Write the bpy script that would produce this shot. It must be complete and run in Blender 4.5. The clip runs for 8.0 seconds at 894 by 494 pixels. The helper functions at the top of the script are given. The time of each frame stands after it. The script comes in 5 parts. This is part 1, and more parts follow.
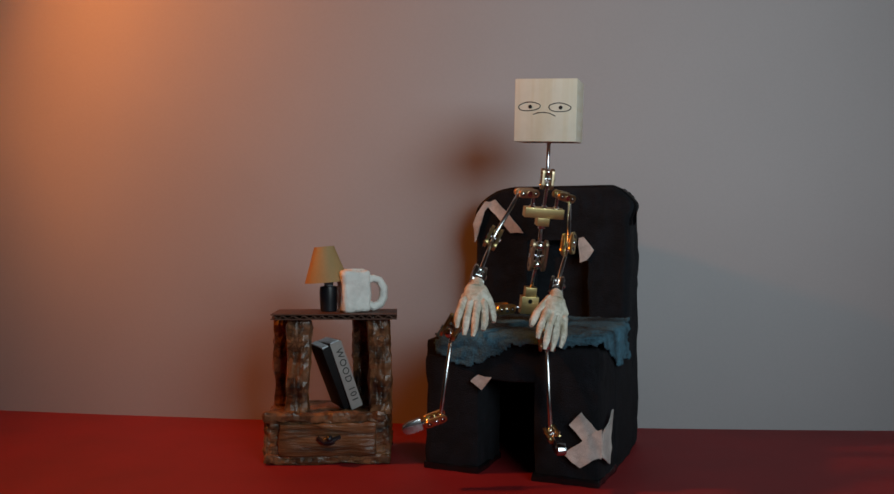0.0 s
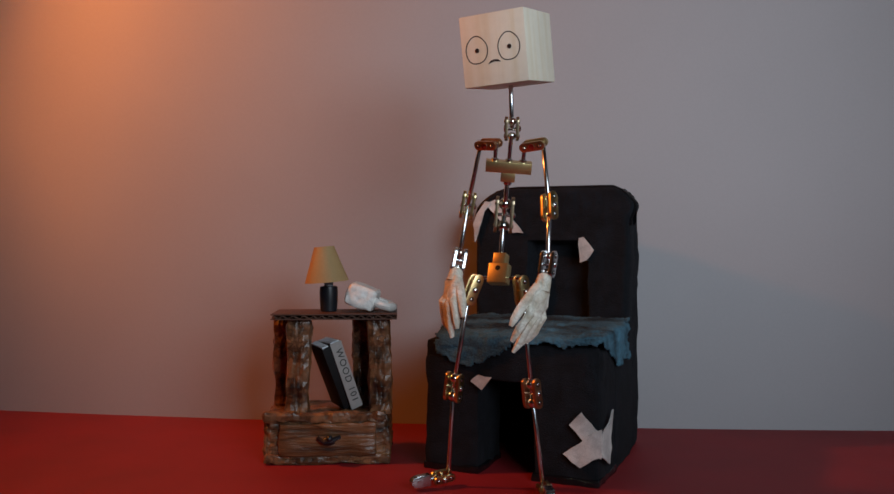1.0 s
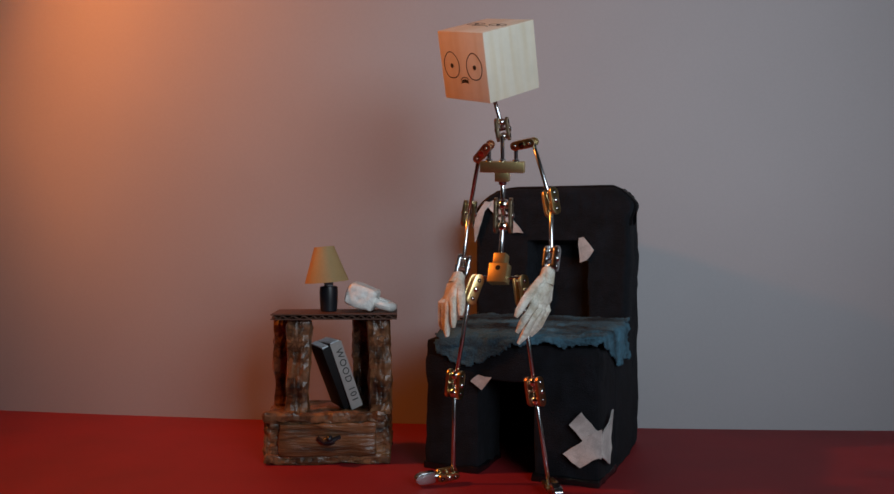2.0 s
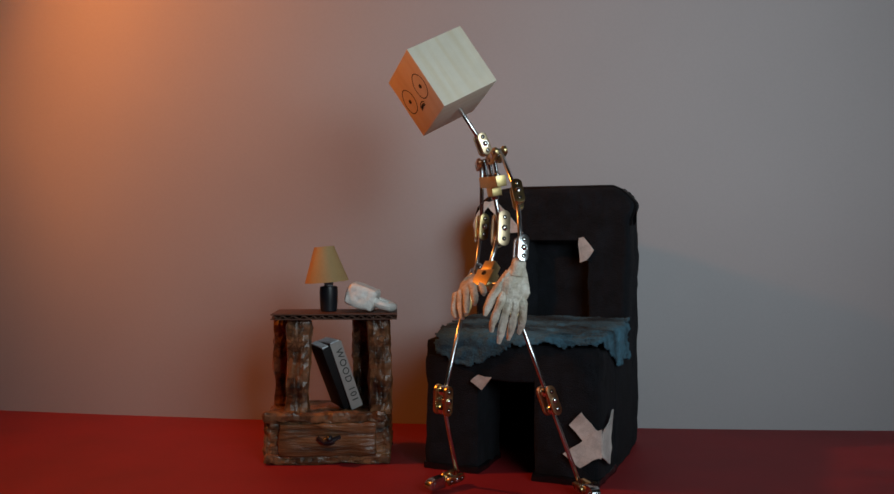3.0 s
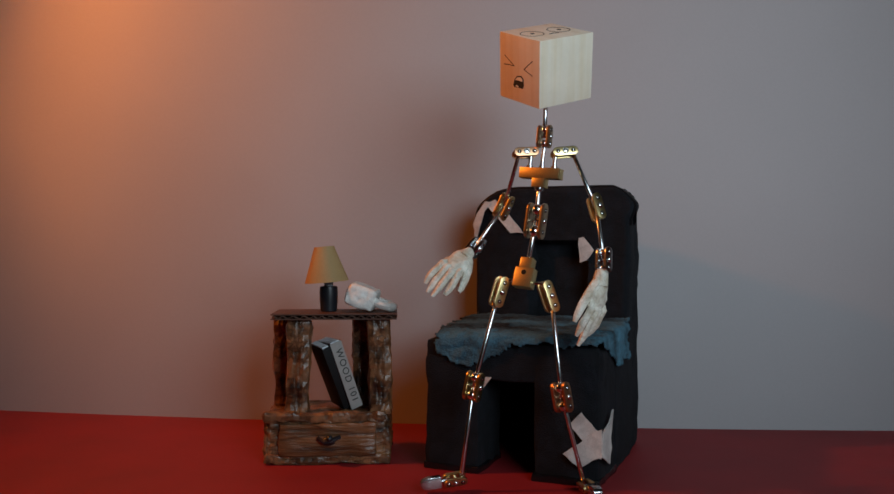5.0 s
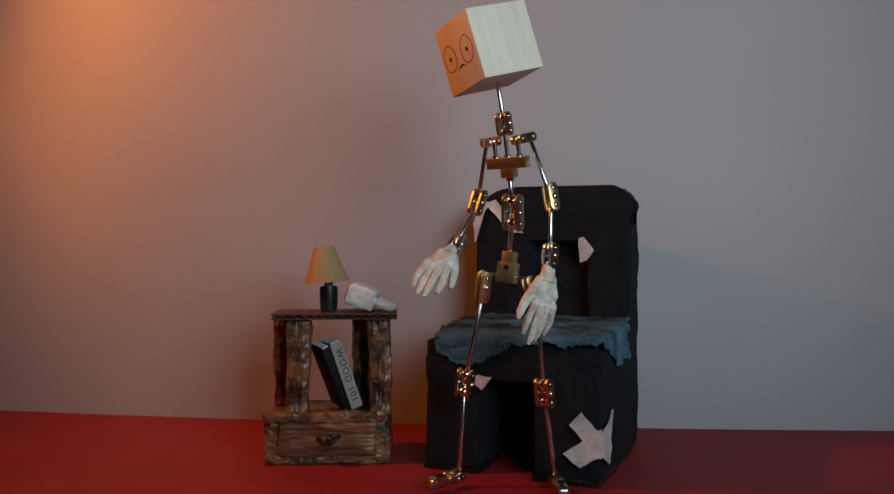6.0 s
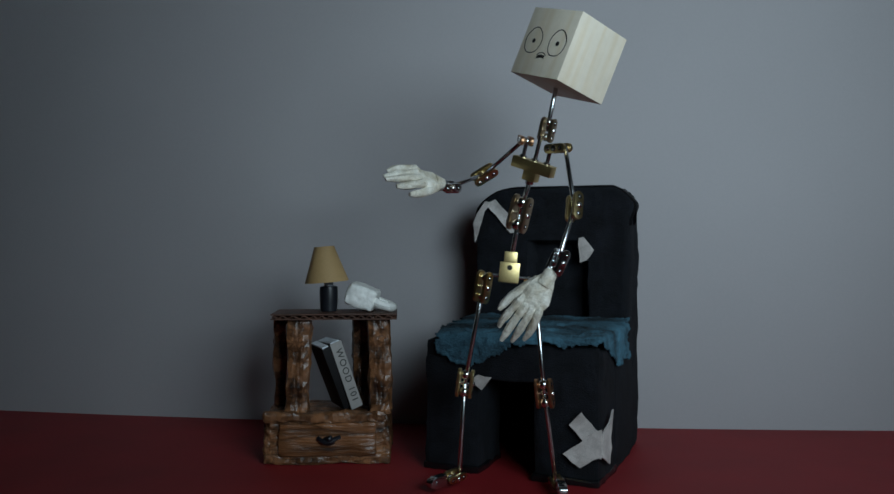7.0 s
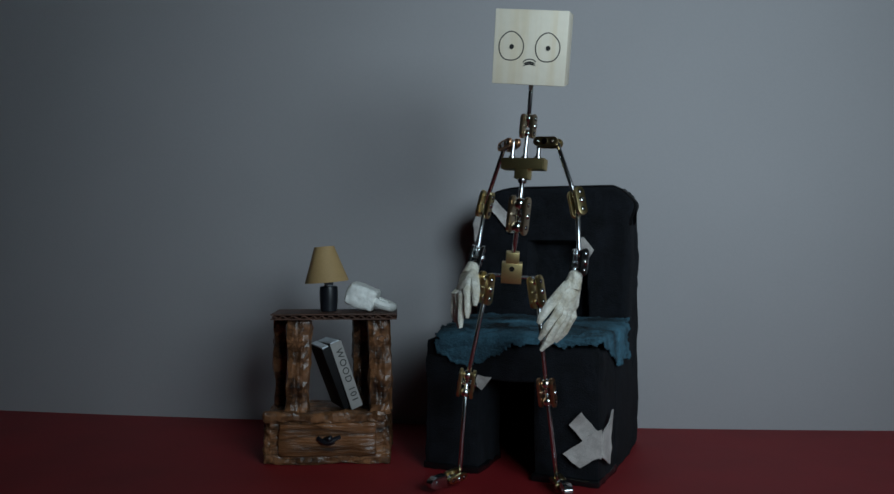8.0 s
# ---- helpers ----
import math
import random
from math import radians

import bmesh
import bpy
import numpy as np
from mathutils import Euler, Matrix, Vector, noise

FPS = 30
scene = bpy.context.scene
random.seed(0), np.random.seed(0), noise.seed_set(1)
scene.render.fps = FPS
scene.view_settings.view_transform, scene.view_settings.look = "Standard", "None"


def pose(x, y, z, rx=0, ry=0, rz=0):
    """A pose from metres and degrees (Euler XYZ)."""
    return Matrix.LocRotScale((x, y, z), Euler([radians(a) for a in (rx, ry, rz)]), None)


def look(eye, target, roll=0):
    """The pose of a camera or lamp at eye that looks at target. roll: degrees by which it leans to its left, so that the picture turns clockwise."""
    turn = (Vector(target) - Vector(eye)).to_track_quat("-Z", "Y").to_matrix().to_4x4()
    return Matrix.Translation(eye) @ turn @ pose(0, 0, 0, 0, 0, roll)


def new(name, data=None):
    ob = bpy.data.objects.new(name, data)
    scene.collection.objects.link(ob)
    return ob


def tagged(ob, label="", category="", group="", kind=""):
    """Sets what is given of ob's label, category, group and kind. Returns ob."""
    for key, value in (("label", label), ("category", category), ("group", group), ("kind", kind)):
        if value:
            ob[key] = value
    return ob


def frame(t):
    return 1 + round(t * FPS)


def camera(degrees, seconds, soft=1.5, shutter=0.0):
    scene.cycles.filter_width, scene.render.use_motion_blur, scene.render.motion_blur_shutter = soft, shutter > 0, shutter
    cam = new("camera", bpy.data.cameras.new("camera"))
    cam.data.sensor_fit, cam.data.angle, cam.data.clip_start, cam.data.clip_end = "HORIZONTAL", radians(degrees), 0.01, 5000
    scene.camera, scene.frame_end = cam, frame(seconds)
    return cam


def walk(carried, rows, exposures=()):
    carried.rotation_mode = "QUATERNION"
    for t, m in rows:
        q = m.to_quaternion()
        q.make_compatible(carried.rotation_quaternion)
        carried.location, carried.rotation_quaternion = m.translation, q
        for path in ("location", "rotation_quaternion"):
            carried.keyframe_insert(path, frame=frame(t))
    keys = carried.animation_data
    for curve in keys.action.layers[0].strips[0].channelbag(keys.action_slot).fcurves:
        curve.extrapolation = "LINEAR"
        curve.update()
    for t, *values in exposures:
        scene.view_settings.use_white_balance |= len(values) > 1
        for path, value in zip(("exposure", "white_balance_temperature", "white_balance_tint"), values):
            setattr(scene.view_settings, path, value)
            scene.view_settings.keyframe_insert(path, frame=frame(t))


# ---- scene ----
from mathutils import Quaternion

cam = camera(55.0, 8.0, soft=1.5)
EYE = (0.0, 0.0, 0.1445)
walk(cam, [(0.0, look(EYE, (0.0, 1.0, 0.1319))), (8.0, look(EYE, (0.0, 1.0, 0.1319)))],
     [(0.0, -0.10, 6950, 12), (0.5, -0.12, 6950, 13), (1.0, 0.02, 6700, 19), (1.6, 0.02, 6700, 19), (3.0, -0.10, 6900, 13), (3.5, -0.14, 7000, 12), (4.5, -0.03, 6750, 14), (6.0, -0.03, 6550, 14), (6.2, -0.12, 6550, 12), (6.333, -0.18, 6550, 12), (6.367, 0.20, 6400, 11), (6.433, 0.20, 6400, 11), (6.467, -0.18, 6550, 12), (6.633, -0.18, 6550, 12), (6.667, 0.15, 6400, 11), (7.0, 0.15, 6400, 11), (7.5, 0.06, 6400, 11), (8.0, 0.06, 6400, 11)])

# ---- light: a cool soft key beside the camera, an orange lamp above the set with an added shutter as its switch ----
world = bpy.data.worlds.new("room_air")
scene.world = world
world.use_nodes = True
world.node_tree.nodes["Background"].inputs[0].default_value = (0.35, 0.40, 0.48, 1)
world.node_tree.nodes["Background"].inputs[1].default_value = 0.02
scene.view_settings.exposure = 0.0

key = new("soft_key_light", bpy.data.lights.new("soft_key_light", "AREA"))
key.data.shape, key.data.size, key.data.size_y = "RECTANGLE", 0.37, 0.32
key.data.energy, key.data.color, key.data.spread = 0.81, (0.68, 0.87, 0.965), radians(80)
key.matrix_world = look((0.32, -0.10, 0.36), (0.085, 0.65, 0.230))

warm = new("orange_lamp_bulb", bpy.data.lights.new("orange_lamp_bulb", "POINT"))
warm.data.energy, warm.data.color, warm.data.shadow_soft_size = 5.75, (1.0, 0.285, 0.045), 0.02
WARM_AT = Vector((-0.445, 0.505, 0.450))
warm.location = WARM_AT


# ---- materials ----
def material(name, color, rough=0.6, metal=0.0, vary=0.25, grain=60.0, bump=0.2, bump_scale=400.0, tint=None, stretch=(1, 1, 1), coat=0.0, bump_depth=0.0004, gloss=0.5, crease=0.0, crease_dark=0.5, steps=(0.42, 0.92), bent=0.012):
    """A surface with two scales of colour change and a fine relief."""
    m = bpy.data.materials.new(name)
    m.use_nodes = True
    nt = m.node_tree
    bsdf = nt.nodes["Principled BSDF"]
    co = nt.nodes.new("ShaderNodeTexCoord")
    mp = nt.nodes.new("ShaderNodeMapping")
    mp.inputs["Scale"].default_value = stretch
    nt.links.new(co.outputs["Object"], mp.inputs["Vector"])
    big = nt.nodes.new("ShaderNodeTexNoise")
    big.inputs["Scale"].default_value, big.inputs["Detail"].default_value = grain, 4
    fine = nt.nodes.new("ShaderNodeTexNoise")
    fine.inputs["Scale"].default_value, fine.inputs["Detail"].default_value = bump_scale, 5
    nt.links.new(mp.outputs[0], big.inputs["Vector"])
    nt.links.new(mp.outputs[0], fine.inputs["Vector"])
    both = nt.nodes.new("ShaderNodeMath")
    both.operation = "MULTIPLY_ADD"
    both.inputs[1].default_value, both.inputs[2].default_value = 0.35, 0.0
    nt.links.new(fine.outputs[0], both.inputs[0])
    add = nt.nodes.new("ShaderNodeMath")
    nt.links.new(big.outputs[0], add.inputs[0])
    nt.links.new(both.outputs[0], add.inputs[1])
    ramp = nt.nodes.new("ShaderNodeValToRGB")
    dark = [c * (1 - vary) for c in color]
    light = list(tint) if tint else [min(1, c * (1 + vary)) for c in color]
    ramp.color_ramp.elements[0].position, ramp.color_ramp.elements[0].color = steps[0], (*dark, 1)
    ramp.color_ramp.elements[1].position, ramp.color_ramp.elements[1].color = steps[1], (*light, 1)
    nt.links.new(add.outputs[0], ramp.inputs[0])
    nt.links.new(ramp.outputs[0], bsdf.inputs["Base Color"])
    bsdf.inputs["Roughness"].default_value, bsdf.inputs["Metallic"].default_value = rough, metal
    bsdf.inputs["Coat Weight"].default_value = coat
    bsdf.inputs["Specular IOR Level"].default_value = gloss
    height = fine.outputs[0]
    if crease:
        # creases: the borders of warped cells, sunk, their shade multiplied into the colour
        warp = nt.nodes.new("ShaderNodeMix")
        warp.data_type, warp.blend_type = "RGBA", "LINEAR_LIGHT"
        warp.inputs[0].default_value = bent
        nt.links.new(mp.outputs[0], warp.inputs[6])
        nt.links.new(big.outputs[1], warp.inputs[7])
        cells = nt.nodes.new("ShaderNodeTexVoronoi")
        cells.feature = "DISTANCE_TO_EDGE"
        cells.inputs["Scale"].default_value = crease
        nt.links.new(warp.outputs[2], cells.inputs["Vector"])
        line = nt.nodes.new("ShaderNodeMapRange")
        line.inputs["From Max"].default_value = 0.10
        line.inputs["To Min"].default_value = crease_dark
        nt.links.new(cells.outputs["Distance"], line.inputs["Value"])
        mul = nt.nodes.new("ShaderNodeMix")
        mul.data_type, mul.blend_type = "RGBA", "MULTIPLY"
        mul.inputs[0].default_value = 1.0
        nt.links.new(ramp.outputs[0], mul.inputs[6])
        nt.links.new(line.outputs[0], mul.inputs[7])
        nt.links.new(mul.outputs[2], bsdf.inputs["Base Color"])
        plus = nt.nodes.new("ShaderNodeMath")
        nt.links.new(fine.outputs[0], plus.inputs[0])
        nt.links.new(cells.outputs["Distance"], plus.inputs[1])
        height = plus.outputs[0]
    if bump:
        bp = nt.nodes.new("ShaderNodeBump")
        bp.inputs["Strength"].default_value, bp.inputs["Distance"].default_value = bump, bump_depth
        nt.links.new(height, bp.inputs["Height"])
        nt.links.new(bp.outputs[0], bsdf.inputs["Normal"])
    return m


def wood_material(name, color, line, axis_scale):
    """Pale wood with long grain lines."""
    m = material(name, color, 0.55, 0.0, 0.08, 30, 0.15, 300)
    nt = m.node_tree
    bsdf = nt.nodes["Principled BSDF"]
    co = nt.nodes.new("ShaderNodeTexCoord")
    mp = nt.nodes.new("ShaderNodeMapping")
    mp.inputs["Scale"].default_value = axis_scale
    nt.links.new(co.outputs["Object"], mp.inputs["Vector"])
    wave = nt.nodes.new("ShaderNodeTexNoise")
    wave.inputs["Scale"].default_value, wave.inputs["Detail"].default_value = 9, 6
    nt.links.new(mp.outputs[0], wave.inputs["Vector"])
    ramp = nt.nodes.new("ShaderNodeValToRGB")
    ramp.color_ramp.elements[0].position, ramp.color_ramp.elements[0].color = 0.40, (*line, 1)
    ramp.color_ramp.elements[1].position, ramp.color_ramp.elements[1].color = 0.58, (1, 1, 1, 1)
    nt.links.new(wave.outputs[0], ramp.inputs[0])
    mix = nt.nodes.new("ShaderNodeMix")
    mix.data_type, mix.blend_type = "RGBA", "MULTIPLY"
    mix.inputs[0].default_value = 1.0
    base = bsdf.inputs["Base Color"].links[0].from_socket
    nt.links.new(base, mix.inputs[6])
    nt.links.new(ramp.outputs[0], mix.inputs[7])
    nt.links.new(mix.outputs[2], bsdf.inputs["Base Color"])
    return m


WALL = material("grey_backdrop_card", (0.40, 0.378, 0.385), 0.75, 0, 0.05, 6, 0.08, 500)
FLOOR = material("red_floor_card", (0.28, 0.010, 0.014), 0.62, 0, 0.14, 18, 0.15, 900)
# added room shell: mid warm tone bounces fill and gives metals something to reflect
ROOM = material("unseen_room_bounce", (0.38, 0.32, 0.28), 0.9, 0, 0.1, 3, 0.1, 60)
FELT = material("black_felt", (0.0052, 0.0062, 0.0092), 0.92, 0, 0.55, 90, 0.8, 1300, bump_depth=0.0010, gloss=0.3, crease=45, crease_dark=0.7)
TAPE = material("black_glossy_tape", (0.006, 0.006, 0.007), 0.24, 0, 0.3, 80, 0.5, 220, bump_depth=0.0008)
PATCH = material("pale_fabric_patch", (0.54, 0.47, 0.44), 0.9, 0, 0.3, 90, 0.7, 2500, tint=(0.72, 0.67, 0.63), crease=130, crease_dark=0.9)
COTTON = material("blue_grey_cotton", (0.011, 0.029, 0.041), 0.95, 0, 0.85, 30, 0.9, 900, tint=(0.066, 0.18, 0.25), steps=(0.52, 0.88), bump_depth=0.001, stretch=(1, 1.6, 1))
# brown papers: crease_dark puts the shade inside the folds into the colour
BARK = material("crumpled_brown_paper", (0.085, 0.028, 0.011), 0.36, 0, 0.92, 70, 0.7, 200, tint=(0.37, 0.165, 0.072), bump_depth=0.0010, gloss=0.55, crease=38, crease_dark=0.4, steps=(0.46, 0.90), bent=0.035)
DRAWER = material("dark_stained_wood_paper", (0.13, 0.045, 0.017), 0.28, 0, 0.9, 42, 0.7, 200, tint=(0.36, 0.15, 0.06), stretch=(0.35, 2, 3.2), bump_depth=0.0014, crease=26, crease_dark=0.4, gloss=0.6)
CARD = material("brown_cardboard", (0.085, 0.035, 0.02), 0.6, 0, 0.4, 80, 0.3, 500)
KRAFT = material("tan_paper_shade", (0.42, 0.27, 0.115), 0.7, 0, 0.12, 60, 0.2, 900)
BLACKGLOSS = material("black_painted_base", (0.012, 0.013, 0.017), 0.35, 0, 0.3, 80, 0.2, 300)
GREY = material("grey_plastic", (0.18, 0.19, 0.21), 0.45, 0, 0.2, 60, 0.1, 300)
CLAY = material("white_clay", (0.84, 0.83, 0.78), 0.5, 0, 0.14, 110, 0.45, 260, bump_depth=0.0010, crease=120, crease_dark=0.94)
# skin creases: brown paint and crease shade together in the colour
SKIN = material("painted_cream_clay", (0.80, 0.68, 0.48), 0.5, 0, 0.42, 130, 0.6, 420, tint=(0.90, 0.87, 0.78), bump_depth=0.0010, crease=125, crease_dark=0.80)
BOOKBLACK = material("black_book_cover", (0.007, 0.0065, 0.007), 0.6, 0, 0.4, 90, 0.3, 300, gloss=0.2)
SPINE = material("grey_paper_spine", (0.33, 0.31, 0.29), 0.8, 0, 0.12, 140, 0.3, 700)
PAGES = material("white_page_edges", (0.74, 0.78, 0.82), 0.8, 0, 0.1, 100, 0.6, 900, stretch=(8, 1, 1))
INK = material("black_marker_ink", (0.012, 0.010, 0.010), 0.6, 0, 0.2, 200, 0.0, 300)
BRASS = material("satin_brass", (0.72, 0.56, 0.26), 0.38, 1.0, 0.12, 120, 0.1, 900)
STEEL = material("polished_steel", (0.60, 0.61, 0.62), 0.20, 1.0, 0.1, 200, 0.05, 900)
BALL = material("chromed_ball", (0.75, 0.74, 0.72), 0.14, 1.0, 0.05, 200, 0.0, 900)
PLATE = material("polished_brass_plate", (0.70, 0.54, 0.26), 0.29, 1.0, 0.14, 120, 0.1, 900)
BRONZE = material("browned_bronze_plate", (0.48, 0.37, 0.24), 0.34, 1.0, 0.18, 120, 0.1, 900)
COPPER = material("copper_plated_brass", (0.56, 0.31, 0.17), 0.36, 1.0, 0.15, 120, 0.1, 900)
# dark colour for solid discs, in place of the shade inside holes
HOLE = material("screw_hole_shade", (0.02, 0.018, 0.015), 0.4, 0.6, 0.2, 100, 0.0, 300)
REDROD = material("red_plastic_sleeve", (0.22, 0.03, 0.035), 0.35, 0, 0.2, 100, 0.1, 300)
PINES = [wood_material("pale_planed_pine_" + a, (0.78, 0.695, 0.565), (0.95, 0.91, 0.84), sc) for a, sc in (("x", (22, 1.2, 1.2)), ("y", (1.2, 22, 1.2)), ("z", (1.2, 1.2, 22)))]


# ---- mesh helpers ----
def part(name, bm, mat, parent=None, label="", smooth=True, at=None):
    me = bpy.data.meshes.new(name)
    bmesh.ops.recalc_face_normals(bm, faces=bm.faces)
    for f in bm.faces:
        f.smooth = smooth
    bm.to_mesh(me)
    bm.free()
    me.materials.append(mat)
    if smooth:
        me.set_sharp_from_angle(angle=radians(38))
    ob = new(name, me)
    if parent:
        ob.parent = parent
    if at is not None:
        ob.matrix_basis = at
    if label:
        ob["label"] = label
    return ob


def thing(name, label, category, at=None, group="", kind=""):
    ob = new(name)
    ob.empty_display_size = 0.01
    if at is not None:
        ob.matrix_basis = at
    return tagged(ob, label, category, group, kind)


def join(bm, other, m=None):
    me = bpy.data.meshes.new("temp")
    other.to_mesh(me)
    other.free()
    if m is not None:
        me.transform(m)
    bm.from_mesh(me)
    bpy.data.meshes.remove(me)
    return bm


def box(sx, sy, sz, at=None, bevel=0.0, cuts=0, segs=2):
    """A box centred on x and y that stands on z = 0."""
    bm = bmesh.new()
    bmesh.ops.create_cube(bm, size=1.0, matrix=Matrix.Translation((0, 0, sz / 2)) @ Matrix.Diagonal((sx, sy, sz, 1)))
    if bevel:
        bmesh.ops.bevel(bm, geom=bm.edges[:], offset=bevel, segments=segs, affect="EDGES", profile=0.6)
    if cuts:
        long_edges = [e for e in bm.edges if e.calc_length() > 0.004]
        bmesh.ops.subdivide_edges(bm, edges=long_edges, cuts=cuts, use_grid_fill=True)
    if at is not None:
        bmesh.ops.transform(bm, matrix=at, verts=bm.verts)
    return bm


def lathe(profile, seg=24):
    """A solid of revolution about z from (radius, height) pairs."""
    bm = bmesh.new()
    rings = []
    for r, z in profile:
        rings.append([bm.verts.new((r * math.cos(2 * math.pi * k / seg), r * math.sin(2 * math.pi * k / seg), z)) for k in range(seg)])
    for a, b in zip(rings, rings[1:]):
        for k in range(seg):
            bm.faces.new((a[k], a[(k + 1) % seg], b[(k + 1) % seg], b[k]))
    if profile[0][0] > 1e-6:
        bm.faces.new(rings[0][::-1])
    if profile[-1][0] > 1e-6:
        bm.faces.new(rings[-1])
    bmesh.ops.remove_doubles(bm, verts=bm.verts, dist=1e-6)
    return bm


def tube(points, radii, seg=10, closed=False):
    """A round tube along points, with a radius for each."""
    bm = bmesh.new()
    pts = [Vector(p) for p in points]
    if not hasattr(radii, "__len__"):
        radii = [radii] * len(pts)
    rings = []
    n = len(pts)
    side = None
    for i, p in enumerate(pts):
        a, b = (pts[i - 1], pts[(i + 1) % n]) if closed else (pts[max(0, i - 1)], pts[min(n - 1, i + 1)])
        d = (b - a).normalized()
        if side is None:
            side = d.orthogonal().normalized()
        side = (side - d * side.dot(d)).normalized()
        up = d.cross(side)
        rings.append([bm.verts.new(p + radii[i] * (math.cos(2 * math.pi * k / seg) * side + math.sin(2 * math.pi * k / seg) * up)) for k in range(seg)])
    loops = list(zip(rings, rings[1:])) + ([(rings[-1], rings[0])] if closed else [])
    for a, b in loops:
        for k in range(seg):
            bm.faces.new((a[k], a[(k + 1) % seg], b[(k + 1) % seg], b[k]))
    if not closed:
        bm.faces.new(rings[0][::-1])
        bm.faces.new(rings[-1])
    return bm


def ball(r, at=(0, 0, 0), scale=(1, 1, 1), u=14, v=9):
    bm = bmesh.new()
    bmesh.ops.create_uvsphere(bm, u_segments=u, v_segments=v, radius=r, matrix=Matrix.Translation(at) @ Matrix.Diagonal((*scale, 1)))
    return bm


def crumple(bm, amount, scale, seed=0.0):
    """Push the surface in and out as creased paper or cloth does."""
    bm.normal_update()
    moves = []
    for v in bm.verts:
        p = v.co * scale + Vector((seed, seed * 1.7, seed * 0.6))
        d = noise.noise(p) + 0.9 * (0.4 - abs(noise.noise(p * 2.3))) + 0.35 * noise.noise(p * 5.1)
        moves.append(v.normal * amount * d)
    for v, d in zip(bm.verts, moves):
        v.co += d
    return bm


def crinkle(bm, amount, scale, seed=0.0):
    """Crumple a solid into small creased facets, as stiff paper does."""
    bmesh.ops.triangulate(bm, faces=bm.faces[:], quad_method="ALTERNATE")
    crumple(bm, amount, scale, seed)
    for v in bm.verts:
        v.co += 0.00042 * noise.noise_vector(v.co * 640 + Vector((seed, 2, 5))) + 0.0004 * noise.noise_vector(v.co * 230 + Vector((seed, 9, 1)))
    return bm


def soften(bm, cuts=3):
    """Split a coarse solid finely enough to be creased."""
    bmesh.ops.triangulate(bm, faces=bm.faces[:])
    for _ in range(cuts):
        long_edges = [e for e in bm.edges if e.calc_length() > 0.006]
        if long_edges:
            bmesh.ops.subdivide_edges(bm, edges=long_edges, cuts=1)
            bmesh.ops.triangulate(bm, faces=[f for f in bm.faces if len(f.verts) > 3])
    return bm


def slab(outline, depth, at=None, bevel=0.0):
    """An outline in the xz plane, thickened along +y."""
    bm = bmesh.new()
    face = bm.faces.new([bm.verts.new((x, 0, z)) for x, z in outline])
    out = bmesh.ops.extrude_face_region(bm, geom=[face])
    bmesh.ops.translate(bm, vec=(0, depth, 0), verts=[g for g in out["geom"] if isinstance(g, bmesh.types.BMVert)])
    if bevel:
        bmesh.ops.bevel(bm, geom=bm.edges[:], offset=bevel, segments=2, affect="EDGES", profile=0.6)
    if at is not None:
        bmesh.ops.transform(bm, matrix=at, verts=bm.verts)
    return bm


# ---- the set: red floor card, curved grey backdrop, an unseen room shell added around ----
def wall_y(x):
    return 0.657 - 0.1024 * x + 0.117 * x * x


def build_set():
    bm = box(2.6, 2.4, 0.02, Matrix.Translation((0, 0.1, -0.02)))
    tagged(part("floor", bm, FLOOR, smooth=False), "matte red card floor of the miniature set", "floor", kind="structure")
    bm = bmesh.new()
    cols = 60
    for side in (0.0, 0.006):
        for k in range(cols + 1):
            x = -0.95 + 1.9 * k / cols
            for z in (0.0, 0.75):
                bm.verts.new((x, wall_y(x) + side, z))
    bm.verts.ensure_lookup_table()
    n = 2 * (cols + 1)
    v = bm.verts
    for s in (0, n):
        for k in range(cols):
            bm.faces.new((v[s + 2 * k], v[s + 2 * k + 2], v[s + 2 * k + 3], v[s + 2 * k + 1]))
    for k in range(cols):
        for e in (0, 1):
            bm.faces.new((v[2 * k + e], v[2 * k + 2 + e], v[n + 2 * k + 2 + e], v[n + 2 * k + e]))
    for k in (0, cols):
        bm.faces.new((v[2 * k], v[2 * k + 1], v[n + 2 * k + 1], v[n + 2 * k]))
    tagged(part("wall_backdrop", bm, WALL), "plain grey card backdrop wall, gently curved", "wall", kind="structure")
    for name, sx, sy, sz, at in (("wall_north", 3.2, 0.1, 2.4, (0, 1.6, -0.8)), ("wall_south", 3.2, 0.1, 2.4, (0, -1.6, -0.8)), ("wall_east", 0.1, 3.1, 2.4, (1.55, 0, -0.8)), ("wall_west", 0.1, 3.1, 2.4, (-1.55, 0, -0.8)), ("ceiling", 3.2, 3.3, 0.1, (0, 0, 1.605)), ("room_floor", 3.2, 3.3, 0.1, (0, 0, -0.905))):
        tagged(part(name, box(sx, sy, sz, Matrix.Translation(at)), ROOM, smooth=False), "plain unseen room shell, added around the set, toned to bounce light", "ceiling" if name == "ceiling" else "floor" if "floor" in name else "wall", kind="structure")


build_set()


# ---- armchair of black felt over card ----
CHAIR = Matrix.Translation((-0.0139, 0.535, 0)) @ Matrix.Rotation(radians(-24.0), 4, "Z")
SEAT_W, SEAT_D, SEAT_H, BACK_W, BACK_H = 0.1108, 0.085, 0.083, 0.1085, 0.178


